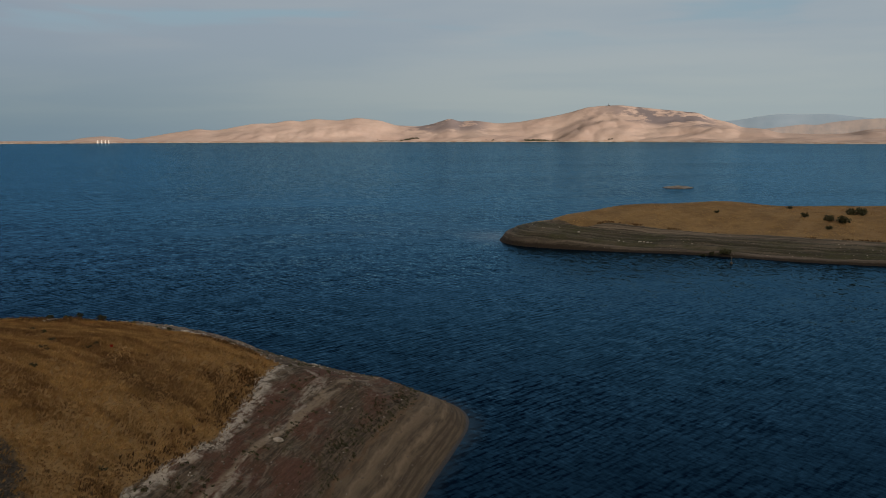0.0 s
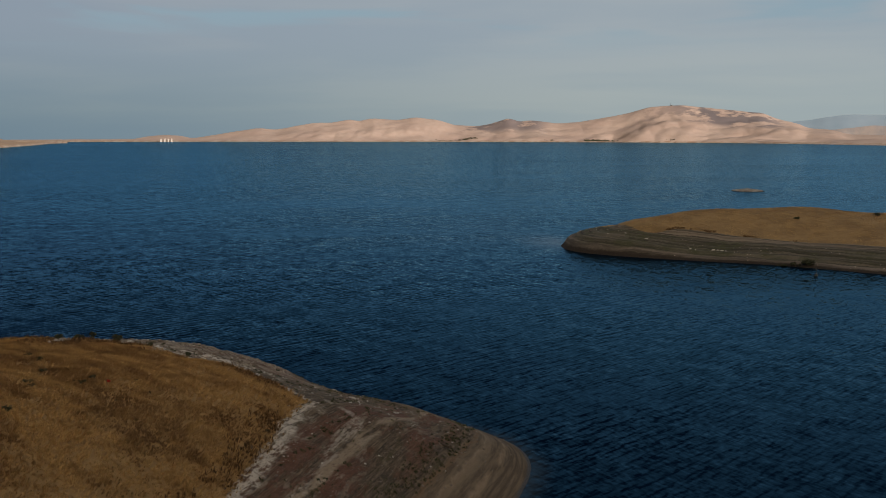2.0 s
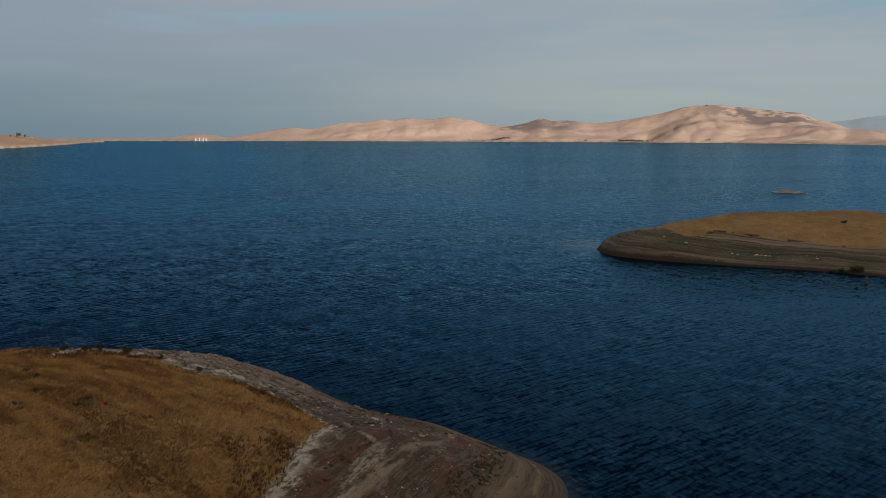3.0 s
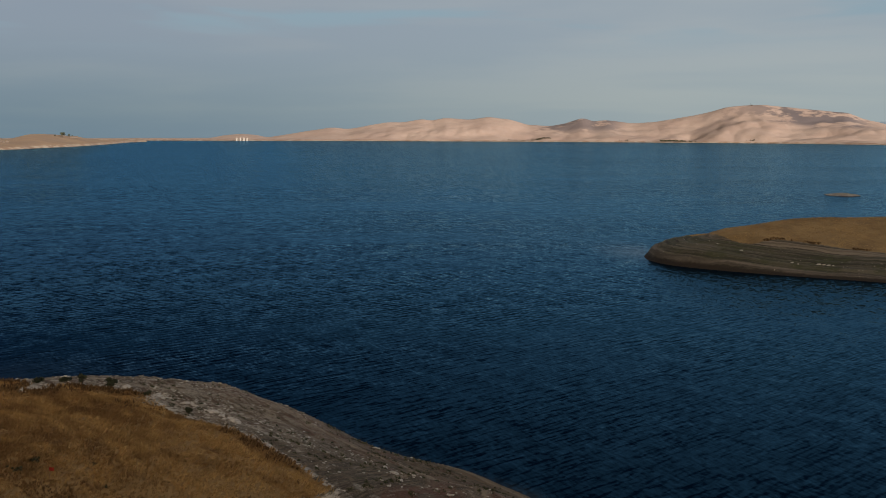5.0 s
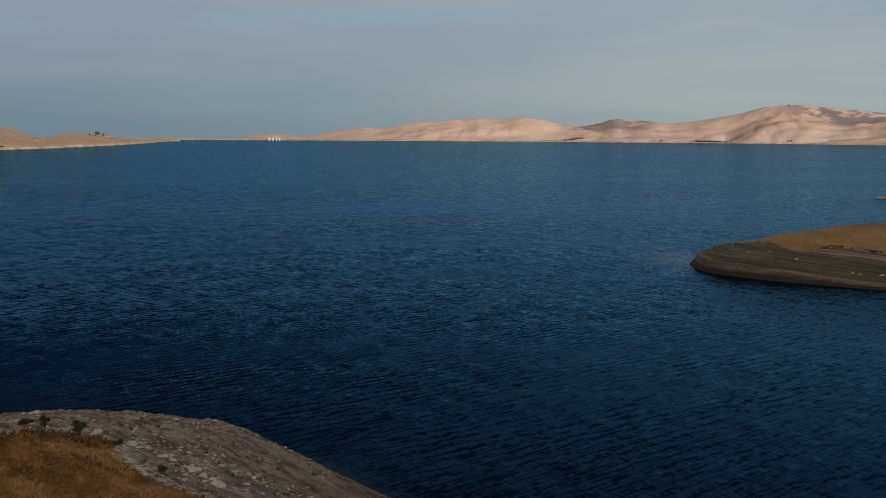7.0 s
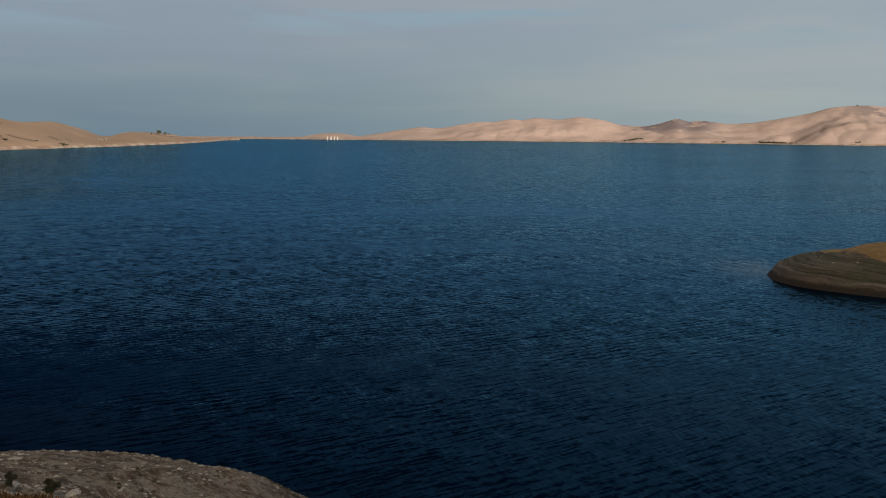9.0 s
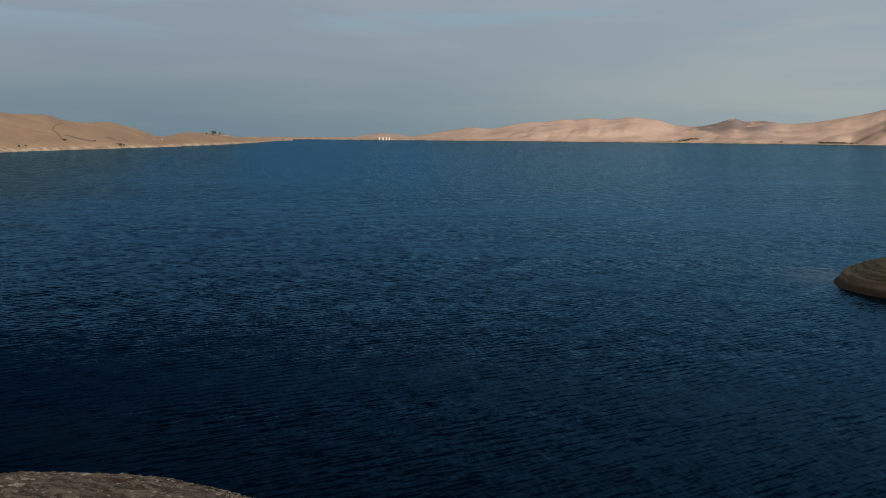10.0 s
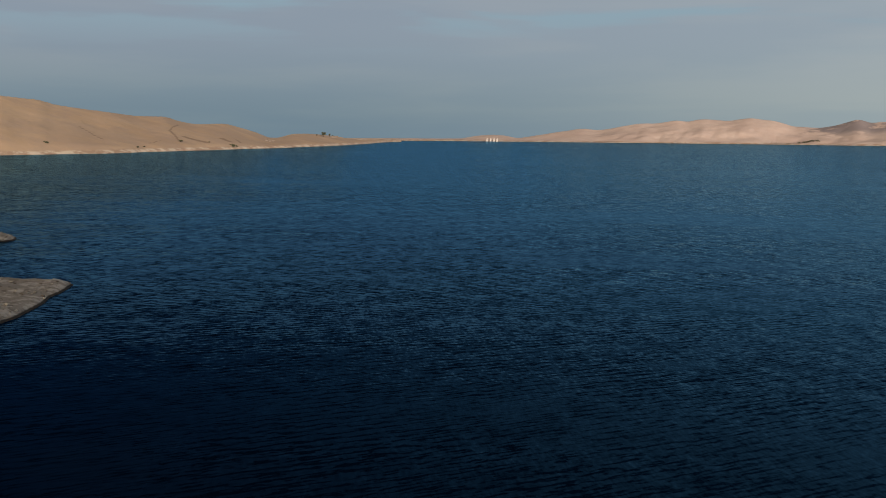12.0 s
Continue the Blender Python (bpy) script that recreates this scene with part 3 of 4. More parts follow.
def part(name, bm, mat, parent, label=""):
    me = bpy.data.meshes.new(name)
    bm.to_mesh(me)
    bm.free()
    me.materials.append(mat)
    ob = new(name, me)
    ob.parent = parent
    return tagged(ob, label)


def box(bm, centre, size, bevel=0.0):
    r = bmesh.ops.create_cube(bm, size=1.0, matrix=Matrix.Translation(centre) @ Matrix.Diagonal((*size, 1)))
    if bevel:
        edges = {e for v in r["verts"] for e in v.link_edges}
        bmesh.ops.bevel(bm, geom=list(edges), offset=bevel, segments=2, affect="EDGES")


def tube(bm, a, b, r0, r1, sides=8):
    a, b = Vector(a), Vector(b)
    m = Matrix.Translation((a + b) / 2) @ (b - a).to_track_quat("Z", "Y").to_matrix().to_4x4()
    bmesh.ops.create_cone(bm, cap_ends=True, segments=sides, radius1=r0, radius2=r1, depth=(b - a).length, matrix=m)


# ---- water and ground ----
wx = np.unique(np.concatenate([np.linspace(-5200, 5200, 27), np.arange(-300, 300, 8.0), np.arange(-80, 32, 1.5)]))
wy = np.unique(np.concatenate([np.linspace(-1500, 6000, 27), np.arange(48, 440, 8.0), np.arange(72, 190, 1.5)]))
X, Y = np.meshgrid(wx, wy)
shallow = 0.6 * smooth(-3.0, 0.8, inland(X, Y, NEAR) + 1.0 * fbm(X, Y, 7, 3, 81)) * smooth(85, 110, Y)
# calm water with a painted pale sheen: a slick by the low point, a sheltered cove beyond the near headland
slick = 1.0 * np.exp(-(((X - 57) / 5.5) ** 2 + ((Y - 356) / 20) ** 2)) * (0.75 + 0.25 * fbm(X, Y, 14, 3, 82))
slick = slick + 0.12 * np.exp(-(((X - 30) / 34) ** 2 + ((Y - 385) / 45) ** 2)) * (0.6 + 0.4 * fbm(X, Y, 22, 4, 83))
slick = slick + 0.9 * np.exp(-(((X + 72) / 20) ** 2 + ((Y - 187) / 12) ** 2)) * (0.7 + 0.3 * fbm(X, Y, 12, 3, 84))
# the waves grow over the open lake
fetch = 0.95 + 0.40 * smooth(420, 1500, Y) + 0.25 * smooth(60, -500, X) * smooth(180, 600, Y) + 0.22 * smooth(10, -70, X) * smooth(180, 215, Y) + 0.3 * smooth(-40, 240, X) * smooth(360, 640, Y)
water = sheet("water", wx, wy, 0 * X, MAT["water"], shallow=shallow, calm_sheen=np.clip(slick, 0, 1), fetch=fetch)
tagged(water, "wind-rippled dark blue reservoir water", "water", kind="structure")
bed_x, bed_y = np.linspace(-5200, 5200, 60), np.linspace(-1500, 6000, 60)
bx, by = np.meshgrid(bed_x, bed_y)
ground = sheet("ground", bed_x, bed_y, -12 + 1.5 * fbm(bx, by, 400, 3, 77), MAT["bed"])
tagged(ground, "brown silty lake bed under the water", "ground", kind="structure")


def grass_edge(x, y):
    """Distance inland at which the dry grass begins on the near headland."""
    return np.interp(y, [60, 76, 88, 96, 104, 112, 117, 121, 127, 134, 170], [18.2, 18.0, 17.2, 17.9, 19.0, 20.0, 27.0, 33.0, 32.5, 30.0, 32]) + 1.3 * fbm(x, y, 7, 4, 91) + 8 * smooth(-32, -41, x) * smooth(118, 128, y)


def grass_cover(x, y, d):
    """How much dry grass grows at a place of the near headland, 0 to 1."""
    edge = grass_edge(x, y)
    return smooth(edge - 0.8, edge + 0.8, d)


def stony(x, y, d):
    """Where broken pale rock covers the slope: the north point of the near headland."""
    return smooth(112, 132, y) * smooth(4, 9, d + 3 * fbm(x, y, 9, 3, 97)) * (1 - 0.75 * smooth(-24, -4, x))


def gravel_cut(x, y):
    q = np.hypot((x + 29.6) / 7.0, (y - 64.4) / 9.0) + 0.26 * fbm(x, y, 6, 4, 95) + 0.16 * fbm(x, y, 1.6, 3, 96)
    return smooth(1.12, 0.92, q)


nx, ny = np.arange(-120, 34, 0.5), np.arange(28, 190, 0.5)
X, Y = np.meshgrid(nx, ny)
H, D = near_height(X, Y)
near_headland = sheet("headland_near", nx, ny, H, MAT["near"], inland=D, along=along(X, Y, NEAR), stony=stony(X, Y, D), edge=grass_edge(X, Y) - D, grass=grass_cover(X, Y, D), cut=gravel_cut(X, Y))
tagged(near_headland, "bare brown shore slope rising to a dry golden grass hill", "headland", kind="structure")
mx, my = np.arange(-290, -117, 4.0), np.arange(-230, 191, 4.0)
X, Y = np.meshgrid(mx, my)
H, D = near_height(X, Y)
flank = sheet("headland_flank", mx, my, H - 0.02, MAT["near"], inland=D, along=along(X, Y, NEAR), stony=stony(X, Y, D), edge=grass_edge(X, Y) - D, grass=grass_cover(X, Y, D), cut=0 * D)
tagged(flank, "dry grass back slope of the near headland", "headland", kind="structure")
mx, my = np.arange(-120, 31, 4.0), np.arange(-230, 31, 4.0)
X, Y = np.meshgrid(mx, my)
H, D = near_height(X, Y)
root = sheet("headland_root", mx, my, H - 0.02, MAT["near"], inland=D, along=along(X, Y, NEAR), stony=stony(X, Y, D), edge=grass_edge(X, Y) - D, grass=grass_cover(X, Y, D), cut=0 * D)
tagged(root, "dry grass slope that joins the headland to the hills", "headland", kind="structure")

ex, ey = np.arange(40, 260, 1.0), np.arange(200, 425, 1.0)
X, Y = np.meshgrid(ex, ey)
H, D = east_height(X, Y)


def east_cover(x, y, d):
    edge = 17.5 + 5.0 * smooth(87, 98, x) - 9.0 * smooth(336, 356, y) + 1.3 * fbm(x, y, 30, 4, 93)
    return smooth(edge - 1.0, edge + 1.0, d) * smooth(80, 84, x + 0.22 * (y - 336) + 2.5 * fbm(x, y, 8, 3, 94))


east_headland = sheet("headland_east", ex, ey, H, MAT["east"], inland=D, along=along(X, Y, EAST), grass=east_cover(X, Y, D))
tagged(east_headland, "low headland with terraced bare shore and dry golden grass top", "headland", kind="structure")
ex, ey = np.arange(259, 440, 5.0), np.arange(130, 425, 5.0)
X, Y = np.meshgrid(ex, ey)
H, D = east_height(X, Y)
east_root = sheet("headland_east_root", ex, ey, H - 0.02, MAT["east"], inland=D, along=along(X, Y, EAST), grass=east_cover(X, Y, D))
tagged(east_root, "dry grass root of the low headland", "headland", kind="structure")

for name, outline, top, (x0, x1, y0, y1) in (("spit_1", SPIT, 2.9, (-310, -128, 205, 330)), ("spit_2", SPIT_2, 5.0, (-430, -225, 325, 430))):
    sx, sy = np.arange(x0, x1, 1.0), np.arange(y0, y1, 1.0)
    X, Y = np.meshgrid(sx, sy)
    H, D = spit_height(X, Y, outline, top)
    tagged(sheet(name, sx, sy, H, MAT["spit"], inland=D), "pale bare rocky spit with a dark wet rim", "spit", kind="structure")

ix, iy = np.arange(225, 270, 0.75), np.arange(635, 685, 0.75)
X, Y = np.meshgrid(ix, iy)
D = (1 - np.hypot((X - 246) / 11.5, (Y - 658) / 12.0)) * 11 + 1.3 * fbm(X, Y, 6, 3, 71)
H = profile(D, [(-30, -6), (-1, -0.4), (0, 0.05), (1, 0.35), (4, 0.9), (11, 1.7)]) + 0.15 * fbm(X, Y, 2, 3, 72)
tagged(sheet("islet", ix, iy, H, MAT["spit"], inland=D), "small low islet of pale brown gravel", "islet", kind="structure")


# ---- far hills ----
def fan(name, eye_y, az, rg, z, mat, **layers):
    """A sheet of ground by bearing and distance from a place on the camera's line."""
    A, R = np.meshgrid(az, rg)
    verts = np.stack([R * np.sin(A), R * np.cos(A) + eye_y, z], -1).reshape(-1, 3)
    n = len(az)
    i = (np.arange(len(rg) - 1)[:, None] * n + np.arange(n - 1)[None]).ravel()
    me = mesh_from(name, verts, np.stack([i, i + n, i + 1 + n, i + 1], 1), mat)
    for key, v in layers.items():
        store(me, key, v)
    return new(name, me)


def soft_line(v, knots, blur):
    """A line through knots, smoothed over blur."""
    k = np.array(knots, float)
    return sum(np.interp(v + o * blur, k[:, 0], k[:, 1]) * w for o, w in ((-1, 0.2), (-0.5, 0.2), (0, 0.2), (0.5, 0.2), (1, 0.2)))


FAR_CREST = [(-34, 4), (-22, 7), (-15.6, 9), (-14.7, 24), (-13.8, 30), (-13.0, 27), (-12.2, 13), (-11.3, 25), (-10, 44), (-8.4, 64), (-7.4, 56), (-5.1, 92),
             (-4.1, 92), (-2.9, 109), (-2.4, 101), (-1.5, 115), (0, 106), (1, 120), (2.4, 108), (3.4, 82), (4.8, 76), (5.6, 88), (6.7, 117), (7.4, 99),
             (8.1, 107), (9.6, 90), (10.8, 96), (12, 112), (13.7, 138), (15.1, 170), (16.2, 179), (17.1, 178), (18.7, 163), (21.5, 139), (22.3, 110),
             (23.3, 91), (24, 66), (25.2, 60), (26.1, 38), (28.5, 32), (29.7, 36), (30.8, 55), (36, 66), (48, 50)]


def far_shore(deg):
    return 4440 - 60 * smooth(0, 12, deg) - 160 * smooth(12, 22, deg) - 650 * smooth(19, 30, deg) + 26 * fbm(deg, 0 * deg, 2.4, 3, 5)


def far_height(deg, R):
    A = np.radians(deg)
    X, Y = R * np.sin(A), R * np.cos(A)
    crest = soft_line(deg, FAR_CREST, 0.22)
    shore = far_shore(deg)
    up = (R - shore) / (4800 - shore)
    u = np.clip(up, 0, 1)
    # rounded spurs that run down to the lake, a second row of foothills in front
    wander = deg + 0.9 * fbm(X, Y, 320, 3, 8) + 0.5 * (u - 0.5) * np.sin(deg * 1.3)
    spur = 0.55 + 0.46 * fbm(X + 90 * fbm(X, Y, 500, 2, 44), Y * 1.25, 300, 3, 12, 0.42) + 0.12 * (ridged(wander + 0.5 * u, 0.8 * u, 3.4, 2, 9) - 0.55)
    z = crest * u ** 1.05
    z = z + (0.30 * crest + 12) * (spur - 0.55) * np.sin(np.pi * u ** 0.75)
    # gullies with rounded backs between them
    bend = 120 * fbm(X, Y, 420, 2, 63)
    gully = 1 - ridged(X + bend, 0.8 * Y - bend, 420, 3, 61)
    fine_gully = 1 - ridged(X - 0.6 * bend, 0.8 * Y + 0.6 * bend, 170, 3, 65)
    z = z + ((0.22 * crest + 6) * (gully - 0.42) + (0.12 * crest + 4) * (fine_gully - 0.42)) * np.sin(np.pi * u ** 0.7)
    foot = smooth(0.02, 0.16, up) * smooth(0.45, 0.24, up) * smooth(15, 60, crest)
    z = z + 14 * foot * fbm(X, Y, 190, 2, 15)
    z = np.maximum(z, 2.0 + 2.5 * smooth(0, 0.1, up)) + 1.5 * fbm(X, Y, 40, 3, 18) * smooth(0.02, 0.2, up)
    z = np.where(up > 1, crest * (1.0 - 0.6 * (up - 1)), z)
    return np.where(up < 0, np.maximum(-6, up * 60), z), up, crest


def far_hills():
    deg = np.arange(-34, 47, 0.075)
    rg = np.concatenate([np.arange(3450, 4150, 20.0), np.arange(4150, 4500, 9.0), np.arange(4500, 4840, 10.0)])
    G, R = np.meshgrid(deg, rg)
    z, up, crest = far_height(G, R)
    scrub = smooth(13.2, 15.5, G) * smooth(23.2, 21.5, G) * smooth(0.45, 0.7, up) * (0.35 + 0.6 * smooth(15.5, 18.5, G)) + 0.8 * smooth(3.0, 5.0, G) * smooth(9.6, 8.2, G) * smooth(0.4, 0.75, up)
    ob = fan("hills_far", 0, np.radians(deg), rg, z, MAT["hill"], rise=z, scrub=scrub + 0.05, track=0 * z)
    return tagged(ob, "range of dry golden hills across the lake in evening sun", "hills", kind="structure")


far_hills()

LEFT_SHORE = [(-60, 1350), (-42.4, 1501), (-39.6, 1565), (-36.6, 1615), (-33.5, 1781), (-30.2, 1957), (-26.8, 2190), (-23.4, 2600), (-21.4, 3150), (-20.2, 3770)]
LEFT_CREST = [(-60, 120), (-42.3, 99), (-40.3, 94), (-39.6, 86), (-38, 79), (-36.5, 73), (-35.2, 68), (-33.5, 69), (-32.9, 60), (-31.9, 53), (-30.1, 56), (-28.5, 37),
              (-27.5, 19), (-27.1, 20), (-26.1, 32), (-24.8, 31), (-23.4, 23), (-22.7, 13), (-21.5, 7), (-20.2, 3)]


def left_height(deg, R):
    A = np.radians(deg)
    X, Y = R * np.sin(A), R * np.cos(A)
    shore = soft_line(deg, LEFT_SHORE, 0.5)
    crest = soft_line(deg, LEFT_CREST, 0.25)
    d = R - shore + 34 * fbm(X, Y, 110, 4, 14) * smooth(160, 20, np.abs(R - shore))
    up = (R - shore) / 420
    u = np.clip(up, 0, 1)
    spur = 0.5 + 0.35 * fbm(deg + 1.2 * u + 0.5 * fbm(X, Y, 300, 2, 3), 0.6 * u, 2.6, 2, 19)
    z = 1.5 + 3.5 * smooth(0, 45, d) + (crest - 5) * u ** 0.9 + 0.26 * crest * (spur - 0.55) * np.sin(np.pi * u ** 0.8)
    z = np.maximum(z, 1.0) + 1.2 * fbm(X, Y, 30, 3, 24) * smooth(10, 60, d)
    z = np.where(up > 1, crest * (1 - 0.5 * (up - 1)), z)
    return np.where(d < 0, np.maximum(-6, d * 0.12), z), d


def left_hills():
    deg = np.arange(-60, -19.6, 0.07)
    rg = np.concatenate([np.arange(1320, 2100, 9.0), np.arange(2100, 2800, 14.0), np.arange(2800, 4300, 30.0)])
    G, R = np.meshgrid(deg, rg)
    z, d = left_height(G, R)
    # a cut track, and the shadows of gullies painted as dark wedges on the slope
    track = np.zeros_like(z)
    for a0, d0, a1, d1, w in ((-32.9, 330, -33.4, 210, 0.07), (-33.4, 210, -32.7, 75, 0.09), (-32.6, 150, -31.2, 60, 0.22), (-38.3, 200, -37.0, 110, 0.08), (-29.5, 130, -29.2, 60, 0.08),
                              (-30.4, 120, -29.9, 60, 0.22), (-34.6, 60, -33.9, 90, 0.05)):
        s = np.clip((d - d0) / (d1 - d0), 0, 1)
        within = smooth(-0.06, 0.02, (d - d0) / (d1 - d0)) * smooth(1.06, 0.98, (d - d0) / (d1 - d0))
        track = np.maximum(track, within * smooth(w, w * 0.5, np.abs(G - (a0 + (a1 - a0) * s) + 0.08 * fbm(G, d * 0.01, 0.5, 2, 4))))
    ob = fan("hills_left", 103, np.radians(deg), rg, z, MAT["hill_left"], rise=z, scrub=0.35 + 0 * z, track=track)
    return tagged(ob, "smooth dry grass hills with a bleached shore band", "hills", kind="structure")


left_hills()


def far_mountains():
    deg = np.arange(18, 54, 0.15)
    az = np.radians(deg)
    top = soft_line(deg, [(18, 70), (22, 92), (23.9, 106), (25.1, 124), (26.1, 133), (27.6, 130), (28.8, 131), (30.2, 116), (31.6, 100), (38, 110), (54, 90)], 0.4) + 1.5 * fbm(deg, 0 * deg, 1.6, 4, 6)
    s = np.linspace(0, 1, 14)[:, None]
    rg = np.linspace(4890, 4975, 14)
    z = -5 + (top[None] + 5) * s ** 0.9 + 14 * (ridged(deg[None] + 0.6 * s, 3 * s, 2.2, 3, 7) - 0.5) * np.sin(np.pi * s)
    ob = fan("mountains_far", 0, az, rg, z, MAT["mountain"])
    return tagged(ob, "distant mountain ridge with blue-grey haze painted into its colour", "mountains", kind="structure")


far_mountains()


def hills_beyond():
    deg = np.arange(20, 54, 0.1)
    top = soft_line(deg, [(20, 20), (24, 50), (25.3, 60), (26.5, 71), (27.3, 83), (28, 77), (29, 92), (30.3, 101), (33, 110), (40, 100), (54, 90)], 0.2) + 2.5 * fbm(deg, 0 * deg, 0.8, 3, 16)
    s = np.linspace(0, 1, 16)[:, None]
    z = -5 + (top[None] + 5) * s ** 0.9 + 26 * (ridged(deg[None] + 0.5 * s, 2 * s, 1.5, 3, 17) - 0.55) * np.sin(np.pi * s)
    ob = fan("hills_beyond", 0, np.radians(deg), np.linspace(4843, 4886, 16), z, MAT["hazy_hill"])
    return tagged(ob, "tan hills behind the far range, greyed by haze painted into the colour", "hills", kind="structure")


hills_beyond()


def rear_hills():
    """The range behind the start of the flight, whose evening shadow covers the near shore."""
    xs, ys = np.arange(-3600, 3000, 40.0), np.arange(-1400, -240, 25.0)
    X, Y = np.meshgrid(xs, ys)
    up = smooth(-260, -720, Y)
    z = -6 + up * (400 + 25 * fbm(X, Y, 500, 4, 23)) * (0.85 + 0.2 * ridged(X, Y, 400, 4, 29))
    ob = sheet("hills_rear", xs, ys, z, MAT["hill_left"], rise=z + 10, scrub=0.5 + 0 * z, track=0 * z)
    return tagged(ob, "high dry grass hills behind the near shore", "hills", kind="structure")


rear_hills()


# ---- grass, stones and weeds ----
rng = np.random.default_rng(7)


def blades(name, base, tall, wide, lean, per, mat):
    """Tufts of bent blades: per blades at every base point."""
    n = len(base) * per
    foot = np.repeat(base, per, 0)
    h = np.repeat(tall, per) * rng.uniform(0.55, 1.15, n)
    turn = rng.uniform(0, 2 * np.pi, n)
    spread = rng.uniform(0.0, 0.16, n)
    foot = foot + np.stack([np.cos(turn) * spread, np.sin(turn) * spread, np.full(n, -0.03)], 1)
    side = np.stack([-np.sin(turn), np.cos(turn), 0 * turn], 1) * (wide * rng.uniform(0.6, 1.3, n))[:, None]
    bend = np.stack([np.cos(turn) * 0.35, np.sin(turn) * 0.35, 0 * turn], 1) + np.array([*lean, 0]) + rng.normal(0, 0.12, (n, 3)) * [1, 1, 0]
    mid = foot + np.stack([0 * h, 0 * h, 0.6 * h], 1) + bend * (0.3 * h)[:, None]
    tip = foot + np.stack([0 * h, 0 * h, 0.95 * h], 1) + bend * (0.9 * h)[:, None]
    verts = np.stack([foot - side, foot + side, mid + 0.7 * side, mid - 0.7 * side, tip], 1).reshape(-1, 3)
    k = np.arange(n)[:, None] * 5
    faces = np.concatenate([k + np.array([[0, 1, 2]]), k + np.array([[0, 2, 3]]), k + np.array([[3, 2, 4]])], 0)
    return new(name, mesh_from(name, verts, faces, mat, False))


def scatter(count, x0, x1, y0, y1):
    return rng.uniform(x0, x1, count), rng.uniform(y0, y1, count)


def in_near_view(x, y):
    """The part of the near headland that the flight looks down on."""
    return (y > 62) & (x > -0.62 * y - 6)


x, y = scatter(330000, -100, 0, 62, 170)
keep = in_near_view(x, y) & (x < 0.35 * (y - 62) - 8) & (x < -4)
x, y = x[keep], y[keep]
z, d = near_height(x, y)
clump = fbm(x, y, 2.2, 3, 101)
keep = (rng.uniform(0, 1, len(x)) < grass_cover(x, y, d) * (0.75 + 0.35 * clump)) & (rng.uniform(0, 1, len(x)) > gravel_cut(x, y) * (0.93 - 0.35 * (fbm(x, y, 1.8, 2, 107) > 0.22)))
x, y, z, clump = x[keep], y[keep], z[keep], clump[keep]
grass = blades("dry_grass", np.stack([x, y, z], 1), 0.30 + 0.16 * (clump + 0.4 * fbm(x, y, 9, 2, 105)), 0.045, (0.75, -0.6), 3, MAT["grass"])
x, y = scatter(75000, -118, -8, -40, 150)
z, d = near_height(x, y)
keep = ((y < 64) | ~in_near_view(x, y)) & (rng.uniform(0, 1, len(x)) < grass_cover(x, y, d)) & (rng.uniform(0, 1, len(x)) > gravel_cut(x, y) * 0.97)
x, y, z = x[keep], y[keep], z[keep]
tagged(blades("dry_grass", np.stack([x, y, z], 1), 0.45 + 0 * x, 0.06, (0.75, -0.6), 3, MAT["grass"]), "dry golden grass on the back of the hill", "grass", kind="stuff")
tagged(grass, "tall dry golden grass bent by the wind", "grass", kind="stuff")

x, y = scatter(170000, 70, 255, 215, 395)
z, d = east_height(x, y)
keep = rng.uniform(0, 1, len(x)) < east_cover(x, y, d) * (0.55 + 0.5 * fbm(x, y, 7, 3, 111))
x, y, z = x[keep], y[keep], z[keep]
grass_2 = blades("dry_grass", np.stack([x, y, z], 1), 0.26 + 0.08 * fbm(x, y, 6, 3, 113), 0.07, (0.45, -0.3), 2, MAT["grass"])
tagged(grass_2, "short dry golden grass on the low headland", "grass", kind="stuff")

x, y = scatter(60000, 84, 175, 262, 345)
z, d = east_height(x, y)
cover = east_cover(x, y, d)
keep = (cover > 0.25) & (cover < 0.97) & (fbm(x, y, 5, 3, 115) > 0.06)
x, y, z = x[keep], y[keep], z[keep]
brush = blades("edge_brush", np.stack([x, y, z], 1), 0.40 + 0.25 * rng.uniform(0, 1, len(x)), 0.08, (0.2, -0.1), 4, MAT["stubble"])
tagged(brush, "dark dry brush along the lower edge of the grass", "brush", kind="stuff")

ICO = bmesh.new()
bmesh.ops.create_icosphere(ICO, subdivisions=1, radius=1.0)
ICO_V = np.array([v.co[:] for v in ICO.verts])
ICO_F = np.array([[v.index for v in f.verts] for f in ICO.faces])
ICO.free()


def pebbles(name, place, size, mat):
    n, m = len(place), len(ICO_V)
    shape = ICO_V[None] * rng.uniform(0.65, 1.25, (n, m, 1)) * size[:, None, None]
    shape = shape * (rng.uniform(0.7, 1.3, (n, 1, 3)) * [1.15, 1.15, 0.62])
    turn = rng.uniform(0, 2 * np.pi, n)
    c, s = np.cos(turn)[:, None], np.sin(turn)[:, None]
    shape = np.stack([shape[..., 0] * c - shape[..., 1] * s, shape[..., 0] * s + shape[..., 1] * c, shape[..., 2]], -1)
    verts = (shape + place[:, None]).reshape(-1, 3)
    faces = (ICO_F[None] + (np.arange(n) * m)[:, None, None]).reshape(-1, 3)
    return new(name, mesh_from(name, verts, faces, mat, False))


# bleached rubble in streaks below the grass line
x, y = scatter(130000, -95, 20, 62, 176)
z, d = near_height(x, y)
edge = grass_edge(x, y)
north = smooth(110, 128, y)
